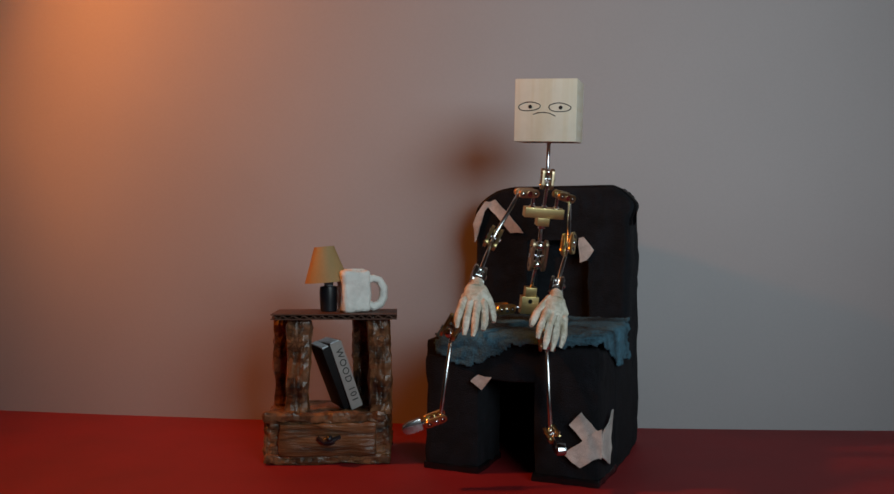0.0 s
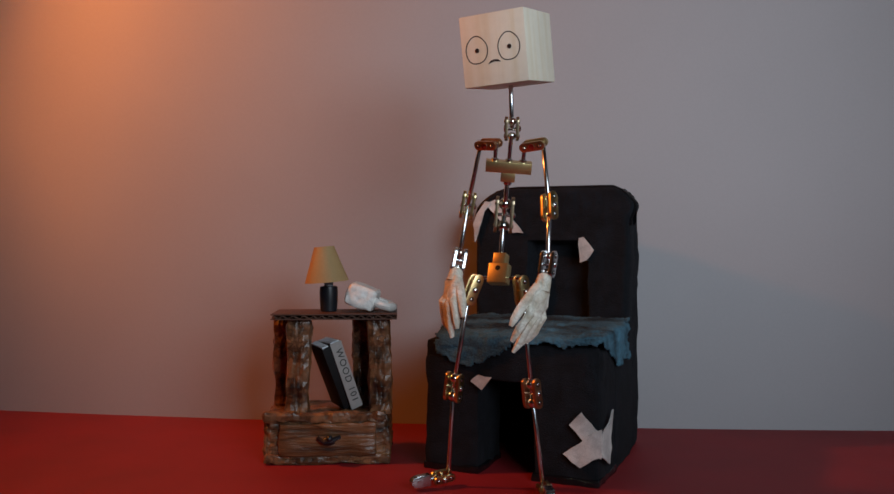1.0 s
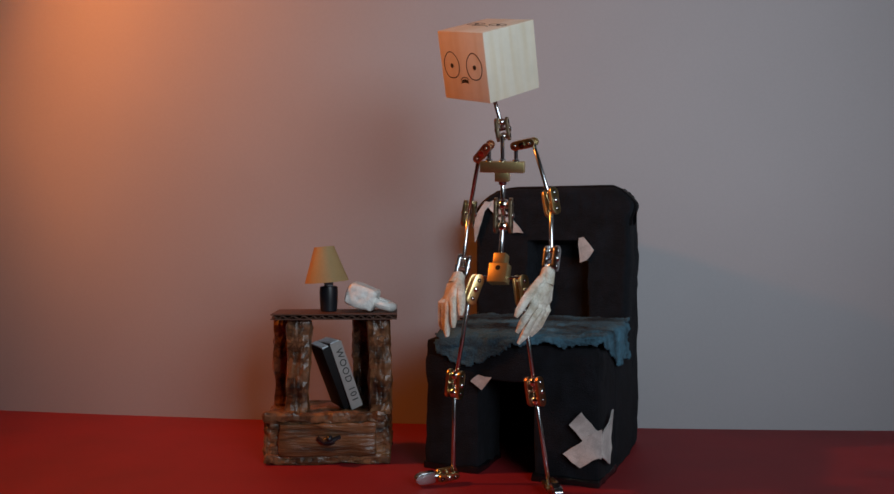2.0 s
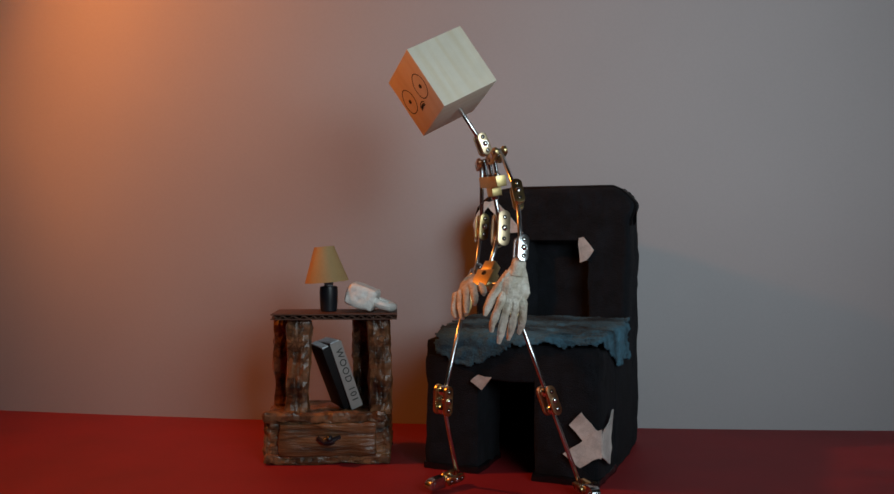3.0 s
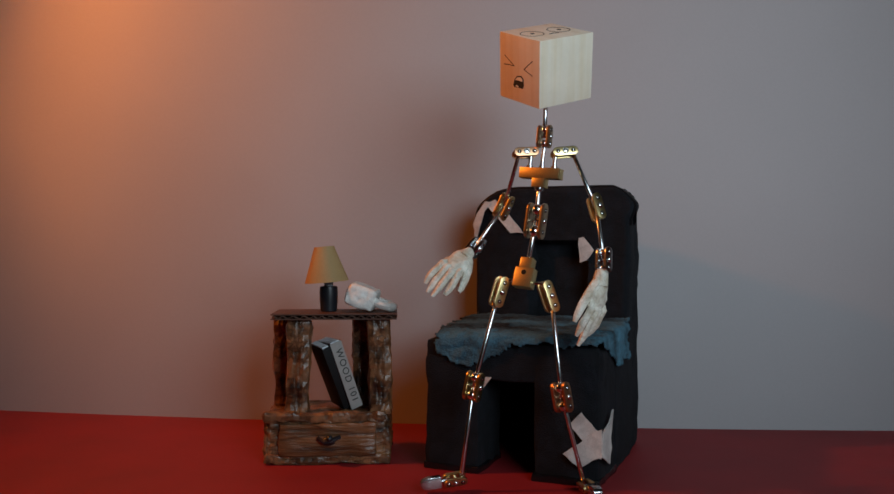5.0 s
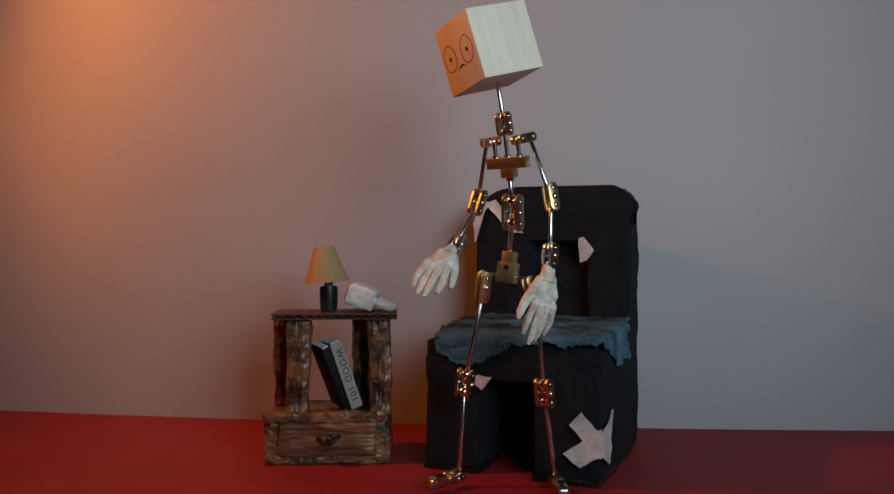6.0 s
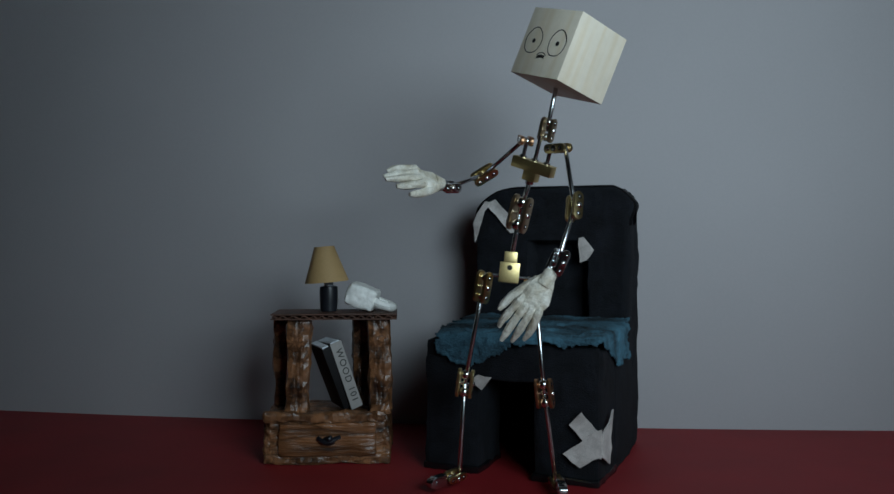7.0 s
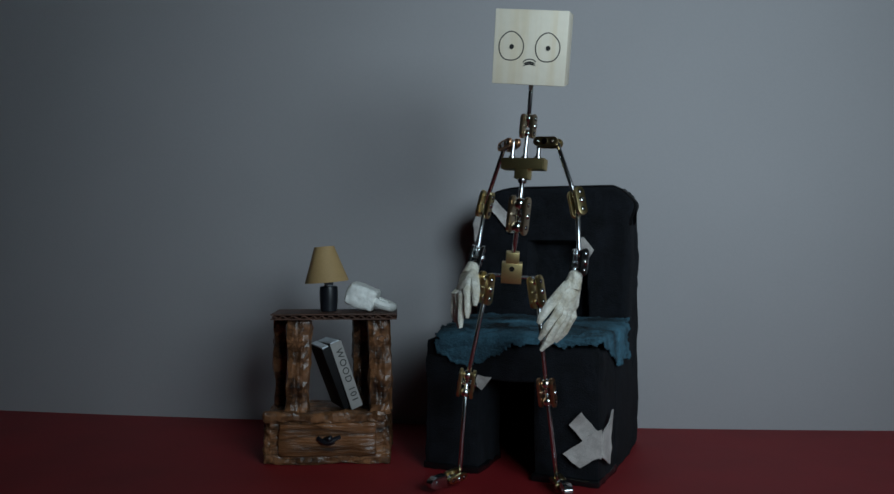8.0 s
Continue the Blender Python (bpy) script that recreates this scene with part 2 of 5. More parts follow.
def rounded_panel(w, h, r_left, r_right, bottom=0.0, steps=6):
    pts = [(0, bottom), (w, bottom)]
    for k in range(steps + 1):
        a = math.pi / 2 * k / steps
        pts.append((w - r_right * 0.9 + r_right * 0.9 * math.cos(a), h - r_right + r_right * math.sin(a)))
    for k in range(steps + 1):
        a = math.pi / 2 * k / steps
        pts.append((r_left * 1.2 - r_left * 1.2 * math.sin(a), h - r_left + r_left * math.cos(a)))
    return pts


def back_span(z):
    """Where the front of the back begins and ends at height z: round shoulders, the outer one worn and bulging."""
    kl = min(1.0, max(0.0, (z - BACK_H + 0.021) / 0.021))
    kr = min(1.0, max(0.0, (z - BACK_H + 0.015) / 0.015))
    bulge = 0.0042 * math.exp(-((z - 0.1655) / 0.0075) ** 2) + 0.0012 * math.exp(-((z - 0.135) / 0.02) ** 2)
    return 0.031 * (1 - math.sqrt(1 - kl * kl)) - 0.0010, BACK_W + bulge - 0.014 * (1 - math.sqrt(1 - kr * kr))


def back_front():
    """The padded front of the back: one skin with rounded rims and a sunk panel, drawn back at its edge."""
    bm = bmesh.new()
    rows, cols = 118, 84
    grid = []
    for r in range(rows + 1):
        z = BACK_H * (1 - (1 - r / rows) ** 1.25)
        a, b = back_span(z)
        line = []
        for c in range(-1, cols + 2):
            x = a + (b - a) * min(cols, max(0, c)) / cols
            d = min(x - a, b - x, BACK_H - z)
            k = 1 - min(1.0, max(0.0, d / 0.004))
            y = 0.004 * (1 - math.sqrt(1 - k * k))
            inside = min(x - 0.040, 0.0805 - x, 0.1405 - z, z - 0.070) + 0.0008 * noise.noise((x * 120, z * 120, 2))
            y += 0.0115 * min(1.0, max(0.0, inside / 0.0022 + 0.5)) ** 1.5
            y += 0.0011 * noise.noise((x * 55, 3.0, z * 55)) + 0.0007 * (0.3 - abs(noise.noise((x * 120, 9.0, z * 60)))) + 0.0003 * noise.noise((x * 330, 1.0, z * 330))
            if c < 0 or c > cols:
                y = 0.015
            line.append(bm.verts.new((x, SEAT_D + y, z)))
        grid.append(line)
    grid.append([bm.verts.new((v.co.x, SEAT_D + 0.015, BACK_H)) for v in grid[-1]])
    for p, q in zip(grid, grid[1:]):
        for c in range(cols + 2):
            bm.faces.new((p[c], p[c + 1], q[c + 1], q[c]))
    return bm


def fold(over, r=0.004):
    """How far cloth reaches out and down, this far past the edge that it hangs over."""
    if over <= 0:
        return 0.0, 0.0
    if over < r * math.pi / 2:
        return r * math.sin(over / r), r * (1 - math.cos(over / r))
    return r, r + over - r * math.pi / 2


def cushion_cloth():
    """Matted cotton over the seat: it hangs over the front and round the outer corner, torn along its hem."""
    bm = bmesh.new()
    step, ex, ey = 0.0009, SEAT_W - 0.001, 0.001
    nx, ny = int((SEAT_W + 0.030) / step), int((SEAT_D + 0.034) / step)
    grid, keep = [], {}
    for i in range(nx + 1):
        row = []
        for j in range(ny + 1):
            x, y = i * step, SEAT_D - j * step
            ox, oy = x - ex, ey - y
            (hx, dx), (hy, dy) = fold(ox), fold(oy)
            v = bm.verts.new((min(x, ex) + hx, max(y, ey) - hy, SEAT_H + 0.0034 + 0.0042 * min(1.0, max(0.0, y / SEAT_D)) ** 0.8 - max(dx, dy)))
            rag = 0.0022 * noise.noise((x * 110, y * 110, 1)) + 0.0014 * noise.noise((x * 420, y * 420, 4)) + 0.0008 * noise.noise((x * 1100, y * 1100, 7))
            u = min(1.0, max(0.0, y / 0.045))
            hem_f = 0.0065 + 0.0165 * math.exp(-((x - 0.027) / 0.027) ** 2) + 0.003 * math.exp(-((x - 0.090) / 0.006) ** 2)
            hem_s = 0.009 + 0.017 * u * u * (3 - 2 * u)
            ok = oy + rag < hem_f and ox + rag < hem_s and x + 2 * rag > 0.0075 - 0.006 * min(1.0, max(0.0, y / 0.03))
            if ox > 0:
                ok = ok and y + 1.5 * rag < 0.0680
            if ox > 0 and oy > 0:
                ok = ok and ox + oy + rag < 0.008
            keep[v] = ok
            row.append(v)
        grid.append(row)
    for i in range(nx):
        for j in range(ny):
            quad = (grid[i][j], grid[i + 1][j], grid[i + 1][j + 1], grid[i][j + 1])
            if all(keep[v] for v in quad):
                bm.faces.new(quad)
    bmesh.ops.delete(bm, geom=[v for v in bm.verts if not v.link_faces], context="VERTS")
    crumple(bm, 0.0012, 60, 2)
    bm.normal_update()
    moves = []
    for v in bm.verts:
        p = v.co
        bend = 0.008 * noise.noise(p * 45)
        ridge = 1 - abs(noise.noise((p.x * 55, (p.y + bend) * 170, p.z * 120 + 3))) * 2.6
        moves.append(v.normal * (0.0011 * max(0, ridge) + 0.0004 * noise.noise(p * 600)))
    for v, d in zip(bm.verts, moves):
        v.co += d
    return bm


def build_chair():
    ch = thing("armchair", "patched black felt armchair with a torn blue-grey seat cushion", "armchair", CHAIR)
    # backrest: a plate and a padded front with a sunk panel
    outer = rounded_panel(BACK_W + 0.001, BACK_H, 0.024, 0.0150, 0.0)
    part("back_plate", crumple(soften(slab(outer, 0.0215, Matrix.Translation((-0.001, SEAT_D + 0.0142, 0)), 0.0025), 5), 0.0012, 60, 2), FELT, ch)
    part("back_front", back_front(), FELT, ch, "padded black felt with a sunk panel")
    # piping along the top edge of the back
    top_line = [BACK_H - 0.026 * (1 - math.cos(math.pi / 2 * k / 10)) for k in range(11)]
    edge = [(back_span(z)[0], SEAT_D + 0.0035, z) for z in reversed(top_line)] + [(back_span(z)[1], SEAT_D + 0.0035, z) for z in top_line]
    edge = [(x + 0.0005 * noise.noise((k, 0.3, 0)), y, z + 0.0006 * noise.noise((k, 5.3, 0))) for k, (x, y, z) in enumerate(edge)]
    part("piping", tube(edge, 0.0012, 6), TAPE, ch, "black taped edge")
    # a loose end of tape at the worn shoulder
    flap = slab([(0, 0), (0.0035, -0.0005), (0.0030, -0.010), (0.0008, -0.0125)], 0.0006, Matrix.Translation((BACK_W + 0.0010, SEAT_D + 0.010, 0.164)) @ Matrix.Rotation(radians(-35), 4, "Z"))
    part("tape_end", crumple(soften(flap, 2), 0.0004, 300, 3), TAPE, ch, "loose end of black tape")
    # seat box: two front legs, an apron, side and back walls
    part("front_leg", crumple(box(0.036, 0.040, SEAT_H - 0.012, Matrix.Translation((0.018, 0.020, 0)), 0.004, 7), 0.0014, 60, 1), FELT, ch)
    part("front_leg", crumple(box(0.040, 0.040, SEAT_H - 0.012, Matrix.Translation((SEAT_W - 0.020, 0.020, 0)), 0.004, 7), 0.0009, 60, 7), FELT, ch)
    part("apron", crumple(box(SEAT_W, 0.040, 0.024, Matrix.Translation((SEAT_W / 2, 0.0205, SEAT_H - 0.026)), 0.005, 7), 0.0012, 70, 4), FELT, ch)
    part("side_panel", crumple(box(0.012, SEAT_D - 0.039, SEAT_H - 0.004, Matrix.Translation((0.006, 0.039 + (SEAT_D - 0.039) / 2, 0)), 0.002, 3), 0.0006, 70, 4), FELT, ch)
    part("side_panel", crumple(box(0.012, SEAT_D - 0.039, SEAT_H - 0.004, Matrix.Translation((SEAT_W - 0.006, 0.039 + (SEAT_D - 0.039) / 2, 0)), 0.002, 3), 0.0006, 70, 9), FELT, ch)
    part("seat_board", box(SEAT_W - 0.024, SEAT_D - 0.040, 0.008, Matrix.Translation((SEAT_W / 2, 0.040 + (SEAT_D - 0.040) / 2, SEAT_H - 0.014)), 0.001), FELT, ch)
    part("inner_panel", box(SEAT_W - 0.026, 0.004, SEAT_H - 0.016, Matrix.Translation((SEAT_W / 2, SEAT_D - 0.004, 0)), 0.0005), FELT, ch)
    for x, wd in ((0.018, 0.035), (SEAT_W - 0.020, 0.039)):
        part("foot_edge", crumple(box(wd + 0.0018, 0.0418, 0.0045, Matrix.Translation((x, 0.0195, 0.0)), 0.0010, 9), 0.0008, 130, x * 99), TAPE, ch, "glossy black taped bottom edge")
    cushion = part("cushion", cushion_cloth(), COTTON, ch, "matted blue-grey cotton with a ragged hem")
    sol = cushion.modifiers.new("thickness", "SOLIDIFY")
    sol.thickness, sol.offset = 0.0011, -1
    # fabric patches, lying just proud of the felt
    def patch(outline, at, seed):
        bm = soften(slab(outline, 0.0009, at), 3)
        for v in bm.verts:
            v.co += 0.0007 * noise.noise_vector(v.co * 260 + Vector((seed, 0, 0))) * Vector((1, 0.35, 1)).length / 1.5
        return part("patch", bm, PATCH, ch, "pale frayed fabric patch")
    front = Matrix.Translation((0, -0.0031, 0))
    side = Matrix.Translation((SEAT_W + 0.0034, 0, 0)) @ Matrix.Rotation(radians(90), 4, "Z")
    patch([(0.1006, 0.0435), (0.0937, 0.0355), (0.1012, 0.0274), (0.1125, 0.0175), (0.1132, 0.0320), (0.1086, 0.0345)], front, 1)
    patch([(0.1132, 0.0350), (0.1080, 0.0322), (0.1000, 0.0258), (0.0899, 0.0186), (0.1003, 0.0114), (0.1077, 0.0166), (0.1132, 0.0190)], Matrix.Translation((0, -0.0041, 0)), 2)
    patch([(-0.0036, 0.0335), (0.0060, 0.0350), (0.0213, 0.0420), (0.0127, 0.0265), (0.0159, 0.0205), (0.0120, 0.0115), (-0.0036, 0.0185)], side, 7)
    patch([(0.0318, 0.0567), (0.0367, 0.0612), (0.0410, 0.0596), (0.0455, 0.0597), (0.0393, 0.0520)], front, 3)
    back = Matrix.Translation((0, SEAT_D - 0.0019, 0))
    patch([(0.0755, 0.1432), (0.0789, 0.1440), (0.0822, 0.1395), (0.0859, 0.1353), (0.0811, 0.1282), (0.0761, 0.1264)], back, 4)
    patch([(0.0083, 0.1671), (0.0152, 0.1702), (0.0260, 0.1590), (0.0359, 0.1469), (0.0267, 0.1469)], back, 5)
    patch([(0.0004, 0.1400), (-0.0010, 0.1530), (0.0012, 0.1600), (0.0075, 0.1690), (0.0125, 0.1688), (0.0075, 0.1620), (0.0050, 0.1540)], Matrix.Translation((0, SEAT_D - 0.0026, 0)), 6)
    return ch


build_chair()


# ---- bedside table of crumpled brown paper ----
STAND = Matrix.Translation((-0.0735, 0.543, 0)) @ Matrix.Rotation(radians(3.0), 4, "Z")
STAND_TOP = 0.0955


def build_stand():
    st = thing("bedside_table", "bedside table of crumpled brown paper with a corrugated cardboard top", "bedside table", STAND)
    w, d, h = 0.079, 0.046, 0.032
    body = box(w, d, h, Matrix.Translation((-0.0027, d / 2, 0)), 0.005, 16)
    for v in body.verts:
        v.co.x *= 1.015 + 0.012 * math.sin(v.co.z * 170)
    part("base_box", crinkle(body, 0.0017, 75, 3), BARK, st, smooth=False)
    part("drawer_front", crumple(box(0.0605, 0.003, 0.0205, Matrix.Translation((-0.0022, -0.0010, 0.0055)), 0.0008, 12), 0.0012, 90, 8), DRAWER, st, "dark-stained drawer front")
    knob = ball(0.0028, (0, 0, 0), (1.25, 0.7, 0.8))
    join(knob, tube([(-0.0055, 0.001, 0.0012), (-0.002, -0.0018, -0.0005), (0.001, -0.002, 0.0006), (0.0055, 0.001, 0.0016)], 0.0011, 6))
    join(knob, ball(0.0015, (0.0005, -0.0024, 0.0016)))
    part("knob", crumple(knob, 0.0004, 600, 1), BLACKGLOSS, st, "black wire knob", at=Matrix.Translation((-0.0010, -0.0045, 0.0158)) @ Matrix.Scale(1.25, 4))
    part("ledge", crinkle(box(0.077, 0.005, 0.0055, Matrix.Translation((-0.0040, 0.0005, 0.0272)), 0.0015, 20), 0.0017, 100, 5), BARK, st, smooth=False)
    part("foot_strip", crinkle(box(0.079, 0.005, 0.0055, Matrix.Translation((-0.0026, 0.0005, 0.0006)), 0.0015, 20), 0.0016, 100, 9), BARK, st, smooth=False)
    for k, (x, y, wd) in enumerate(((-0.0222, 0.007, 0.0148), (0.0316, 0.007, 0.0140), (-0.0330, 0.034, 0.0135), (0.0175, 0.034, 0.0135))):
        col = box(wd, 0.0125, STAND_TOP - 0.0032 - h + 0.003, Matrix.Translation((0, 0, 0)), 0.0038, 14)
        for v in col.verts:
            v.co.x *= 1.0 - 0.035 * math.sin(v.co.z * 75 + k * 2.0) + 0.02 * math.sin(v.co.z * 260)
        part("post", crinkle(col, 0.0015, 95, 11 + k * 3), BARK, st, smooth=False, at=Matrix.Translation((x, y, h - 0.002)) @ Matrix.Rotation(radians((2, -1.5, -1, 2)[k]), 4, "Y"))
    # corrugated top: two liners with a wavy sheet between them
    wt, dt, tt, xt = 0.0790, 0.038, 0.0036, 0.0022
    z = STAND_TOP - tt
    for zz in (z, STAND_TOP - 0.0007):
        part("top_liner", crumple(box(wt, dt, 0.0007, Matrix.Translation((xt, dt / 2 - 0.004, zz)), 0.0, 0), 0.0, 1), CARD, st, smooth=False)
    bm = bmesh.new()
    n = 150
    rows = []
    for k in range(n + 1):
        x = xt - wt / 2 + 0.0006 + (wt - 0.0012) * k / n
        zc = z + tt / 2 + (tt / 2 - 0.0009) * math.sin(k / n * 2 * math.pi * 13 + 0.8 * math.sin(k * 0.11))
        rows.append([bm.verts.new((x, y, zc)) for y in (-0.0036, dt - 0.0044)])
    for a, b in zip(rows, rows[1:]):
        bm.faces.new((a[0], b[0], b[1], a[1]))
    flute = part("flute", bm, CARD, st)
    flute.modifiers.new("thickness", "SOLIDIFY").thickness = 0.0006
    return st


build_stand()


def on_stand(x, y, z=STAND_TOP, rz=0.0):
    return STAND @ pose(x, y, z, 0, 0, rz)


def build_table_lamp():
    la = thing("table_lamp", "miniature table lamp with tan paper shade and black base", "table lamp", on_stand(-0.0028, 0.017))
    part("base", lathe([(0.0048, 0), (0.0054, 0.0006), (0.0058, 0.006), (0.0060, 0.0125), (0.0057, 0.0160), (0.0050, 0.0164)]), BLACKGLOSS, la)
    part("socket", lathe([(0.0030, 0.0160), (0.0030, 0.0190), (0.0045, 0.0192), (0.0045, 0.0212), (0.002, 0.0215)]), GREY, la)
    r0, r1, z0, z1, th = 0.0143, 0.0064, 0.0190, 0.0420, 0.0004
    shade = lathe([(r0, z0), (r1, z1), (r1 - th, z1), (r0 - th, z0)], 40)
    bmesh.ops.transform(shade, matrix=Matrix.Translation((-0.0020, 0, 0.0303)) @ Matrix.Rotation(radians(-4.5), 4, "Y") @ Matrix.Translation((0, 0, -0.03)), verts=shade.verts)
    sh = part("shade", shade, KRAFT, la, "tan paper cone shade")
    seam = slab([(0, 0), (0.0030, 0), (0.0016, 0.0236), (0, 0.0236)], 0.0004)
    tilt = math.atan2(r0 - r1, z1 - z0)
    part("seam", seam, KRAFT, sh, at=Matrix.Rotation(radians(-62), 4, "Z") @ Matrix.Translation((0, -r0 - 0.0001, z0)) @ Matrix.Rotation(-tilt, 4, "X"))
    return la


build_table_lamp()

MUG_UP = on_stand(0.0140, 0.012, rz=24)


def build_mug():
    mg = thing("mug", "square white clay mug that falls over", "mug", MUG_UP)
    bm = box(0.0192, 0.0138, 0.0272, None, 0.0036, 6, 4)
    crumple(bm, 0.0011, 100, 4)
    part("body", bm, CLAY, mg)
    rim = tube([(0.0056 * math.cos(a) * (1.15 if abs(math.cos(a)) > 0.7 else 1), 0.0042 * math.sin(a), 0.0271) for a in [2 * math.pi * k / 16 for k in range(16)]], 0.0008, 6, True)
    part("rim", rim, CLAY, mg)
    pts = [(0.0088, 0, 0.0205), (0.013, 0, 0.0215), (0.0175, 0, 0.0200), (0.0205, 0, 0.0150), (0.0205, 0, 0.0090), (0.0180, 0, 0.0045), (0.0135, 0, 0.0030), (0.0085, 0, 0.0050)]
    part("handle", crumple(tube(pts, [0.003, 0.0026, 0.0026, 0.0027, 0.0028, 0.0028, 0.0028, 0.003], 10), 0.0004, 160, 2), CLAY, mg)
    return mg


mug = build_mug()


def build_book():
    at = STAND @ pose(0.0160, 0.007, 0.0345, 0, 0, 0) @ Matrix.Rotation(radians(7), 4, "X") @ Matrix.Rotation(radians(-17.5), 4, "Y") @ Matrix.Rotation(radians(27), 4, "Z")
    bk = thing("book", "book with black covers and a lettered grey spine, leaning between posts", "book", at)
    w, d, h = 0.0080, 0.024, 0.0450
    part("cover", box(0.0009, d, h, Matrix.Translation((-w / 2 + 0.0004, d / 2, 0)), 0.0003), BOOKBLACK, bk)
    part("cover", box(0.0009, d, h, Matrix.Translation((w / 2 - 0.0004, d / 2, 0)), 0.0003), BOOKBLACK, bk)
    part("pages", box(w - 0.0016, d - 0.0015, h + 0.0004, Matrix.Translation((0, d / 2, 0.0))), PAGES, bk, "white page block", smooth=False)
    sp = part("spine", box(w, 0.0010, h, Matrix.Translation((0, -0.0003, 0)), 0.0003), SPINE, bk, "grey paper spine")
    cu = bpy.data.curves.new("title", "FONT")
    cu.body, cu.size, cu.extrude, cu.align_y = "WOOD 101", 0.0062, 0.00008, "CENTER"
    cu.space_character = 1.18
    txt = new("title", cu)
    cu.materials.append(INK)
    txt.parent = sp
    txt.matrix_basis = Matrix.Translation((0.0002, -0.0010, h - 0.0045)) @ Matrix.Rotation(radians(90), 4, "X") @ Matrix.Rotation(radians(-90), 4, "Z")
    txt["label"] = "hand-lettered black title reading WOOD 101"
    return bk


build_book()


def build_black_book():
    at = STAND @ pose(0.0102, 0.0072, 0.0345, 0, 0, 0) @ Matrix.Rotation(radians(12), 4, "X") @ Matrix.Rotation(radians(-18.5), 4, "Y") @ Matrix.Rotation(radians(27), 4, "Z")
    bk = thing("book", "thin black book with white pages, leaning on another book", "book", at)
    w, d, h = 0.0058, 0.022, 0.0425
    for x in (-w / 2 + 0.0004, w / 2 - 0.0004):
        part("cover", box(0.0009, d, h, Matrix.Translation((x, d / 2, 0)), 0.0003), BOOKBLACK, bk)
    part("spine", box(w, 0.0010, h, Matrix.Translation((0, -0.0003, 0)), 0.0003), BOOKBLACK, bk)
    part("pages", box(w - 0.0017, d - 0.0015, h + 0.0006, Matrix.Translation((0, d / 2, 0))), PAGES, bk, "white page block", smooth=False)
    return bk


build_black_book()


# ---- the orange lamp that lights the set; its unseen housing and shutter are added to cut it off ----
def build_warm_lamp():
    aim = look(WARM_AT, (0.10, 0.66, 0.10))
    lamp = thing("set_lamp", "unseen black lamp housing on a pole, added so a shutter can cut the orange light", "lamp", aim)
    s = 0.085
    for name, sx, sy, sz, at in (("housing_side", 0.004, s, 0.12, (-s / 2, 0, -0.05)), ("housing_side", 0.004, s, 0.12, (s / 2, 0, -0.05)), ("housing_side", s + 0.004, 0.004, 0.12, (0, -s / 2, -0.05)), ("housing_side", s + 0.004, 0.004, 0.12, (0, s / 2, -0.05)), ("housing_back", s + 0.004, s + 0.004, 0.004, (0, 0, 0.071))):
        part(name, box(sx, sy, sz, Matrix.Translation(at)), TAPE, lamp, smooth=False)
    back = aim.inverted()
    part("stand_pole", tube([(WARM_AT.x - 0.05, WARM_AT.y, 0.0), (WARM_AT.x - 0.05, WARM_AT.y, WARM_AT.z + 0.01)], 0.006, 12), TAPE, lamp, at=back)
    part("stand_foot", lathe([(0.07, 0.0), (0.07, 0.006), (0.01, 0.012)], 28), TAPE, lamp, at=back @ Matrix.Translation((WARM_AT.x - 0.05, WARM_AT.y, 0)))
    # added light blocker: slides over the opening in place of switching the bulb off
    sh = part("shutter", box(s + 0.02, s + 0.02, 0.002, Matrix.Translation((0, 0, -0.056))), TAPE, lamp, smooth=False)
    return sh


shutter = build_warm_lamp()


# ---- the jointed metal puppet with a wooden block for a head ----
MM = 0.001
HEAD = 38 * MM
ROOT = Vector((0.03, 0.50, 0.0))
puppet = thing("jointed_puppet", "jointed brass and steel puppet with a pale wooden block head", "puppet", Matrix.Translation(ROOT))


def side_turn(front, up):
    """The turn that brings the block's side `front` ahead with `up` on top."""
    f, u = Vector(front), Vector(up)
    return Matrix((u.cross(f), -f, u)).to_quaternion()


# three sides of the block carry a face each; the others are bare
FACE_TURN = {"A": side_turn((0, 0, 1), (0, 1, 0)), "R": side_turn((0, -1, 0), (0, 0, 1)), "S": side_turn((-1, 0, 0), (0, -1, 0))}


def rod(name, length, r, mat=STEEL, start=0.0):
    bm = lathe([(r * 0.8, start), (r, start + r * 0.3), (r, length - r * 0.3), (r * 0.8, length)], 14)
    return part(name, bm, mat, puppet)


def stadium(length, width, steps=7):
    h, r = length / 2 - width / 2, width / 2
    pts = [(r * math.sin(math.pi * k / steps - math.pi / 2), h + r * math.cos(math.pi * k / steps - math.pi / 2)) for k in range(steps + 1)]
    return pts + [(-x, -z) for x, z in pts]


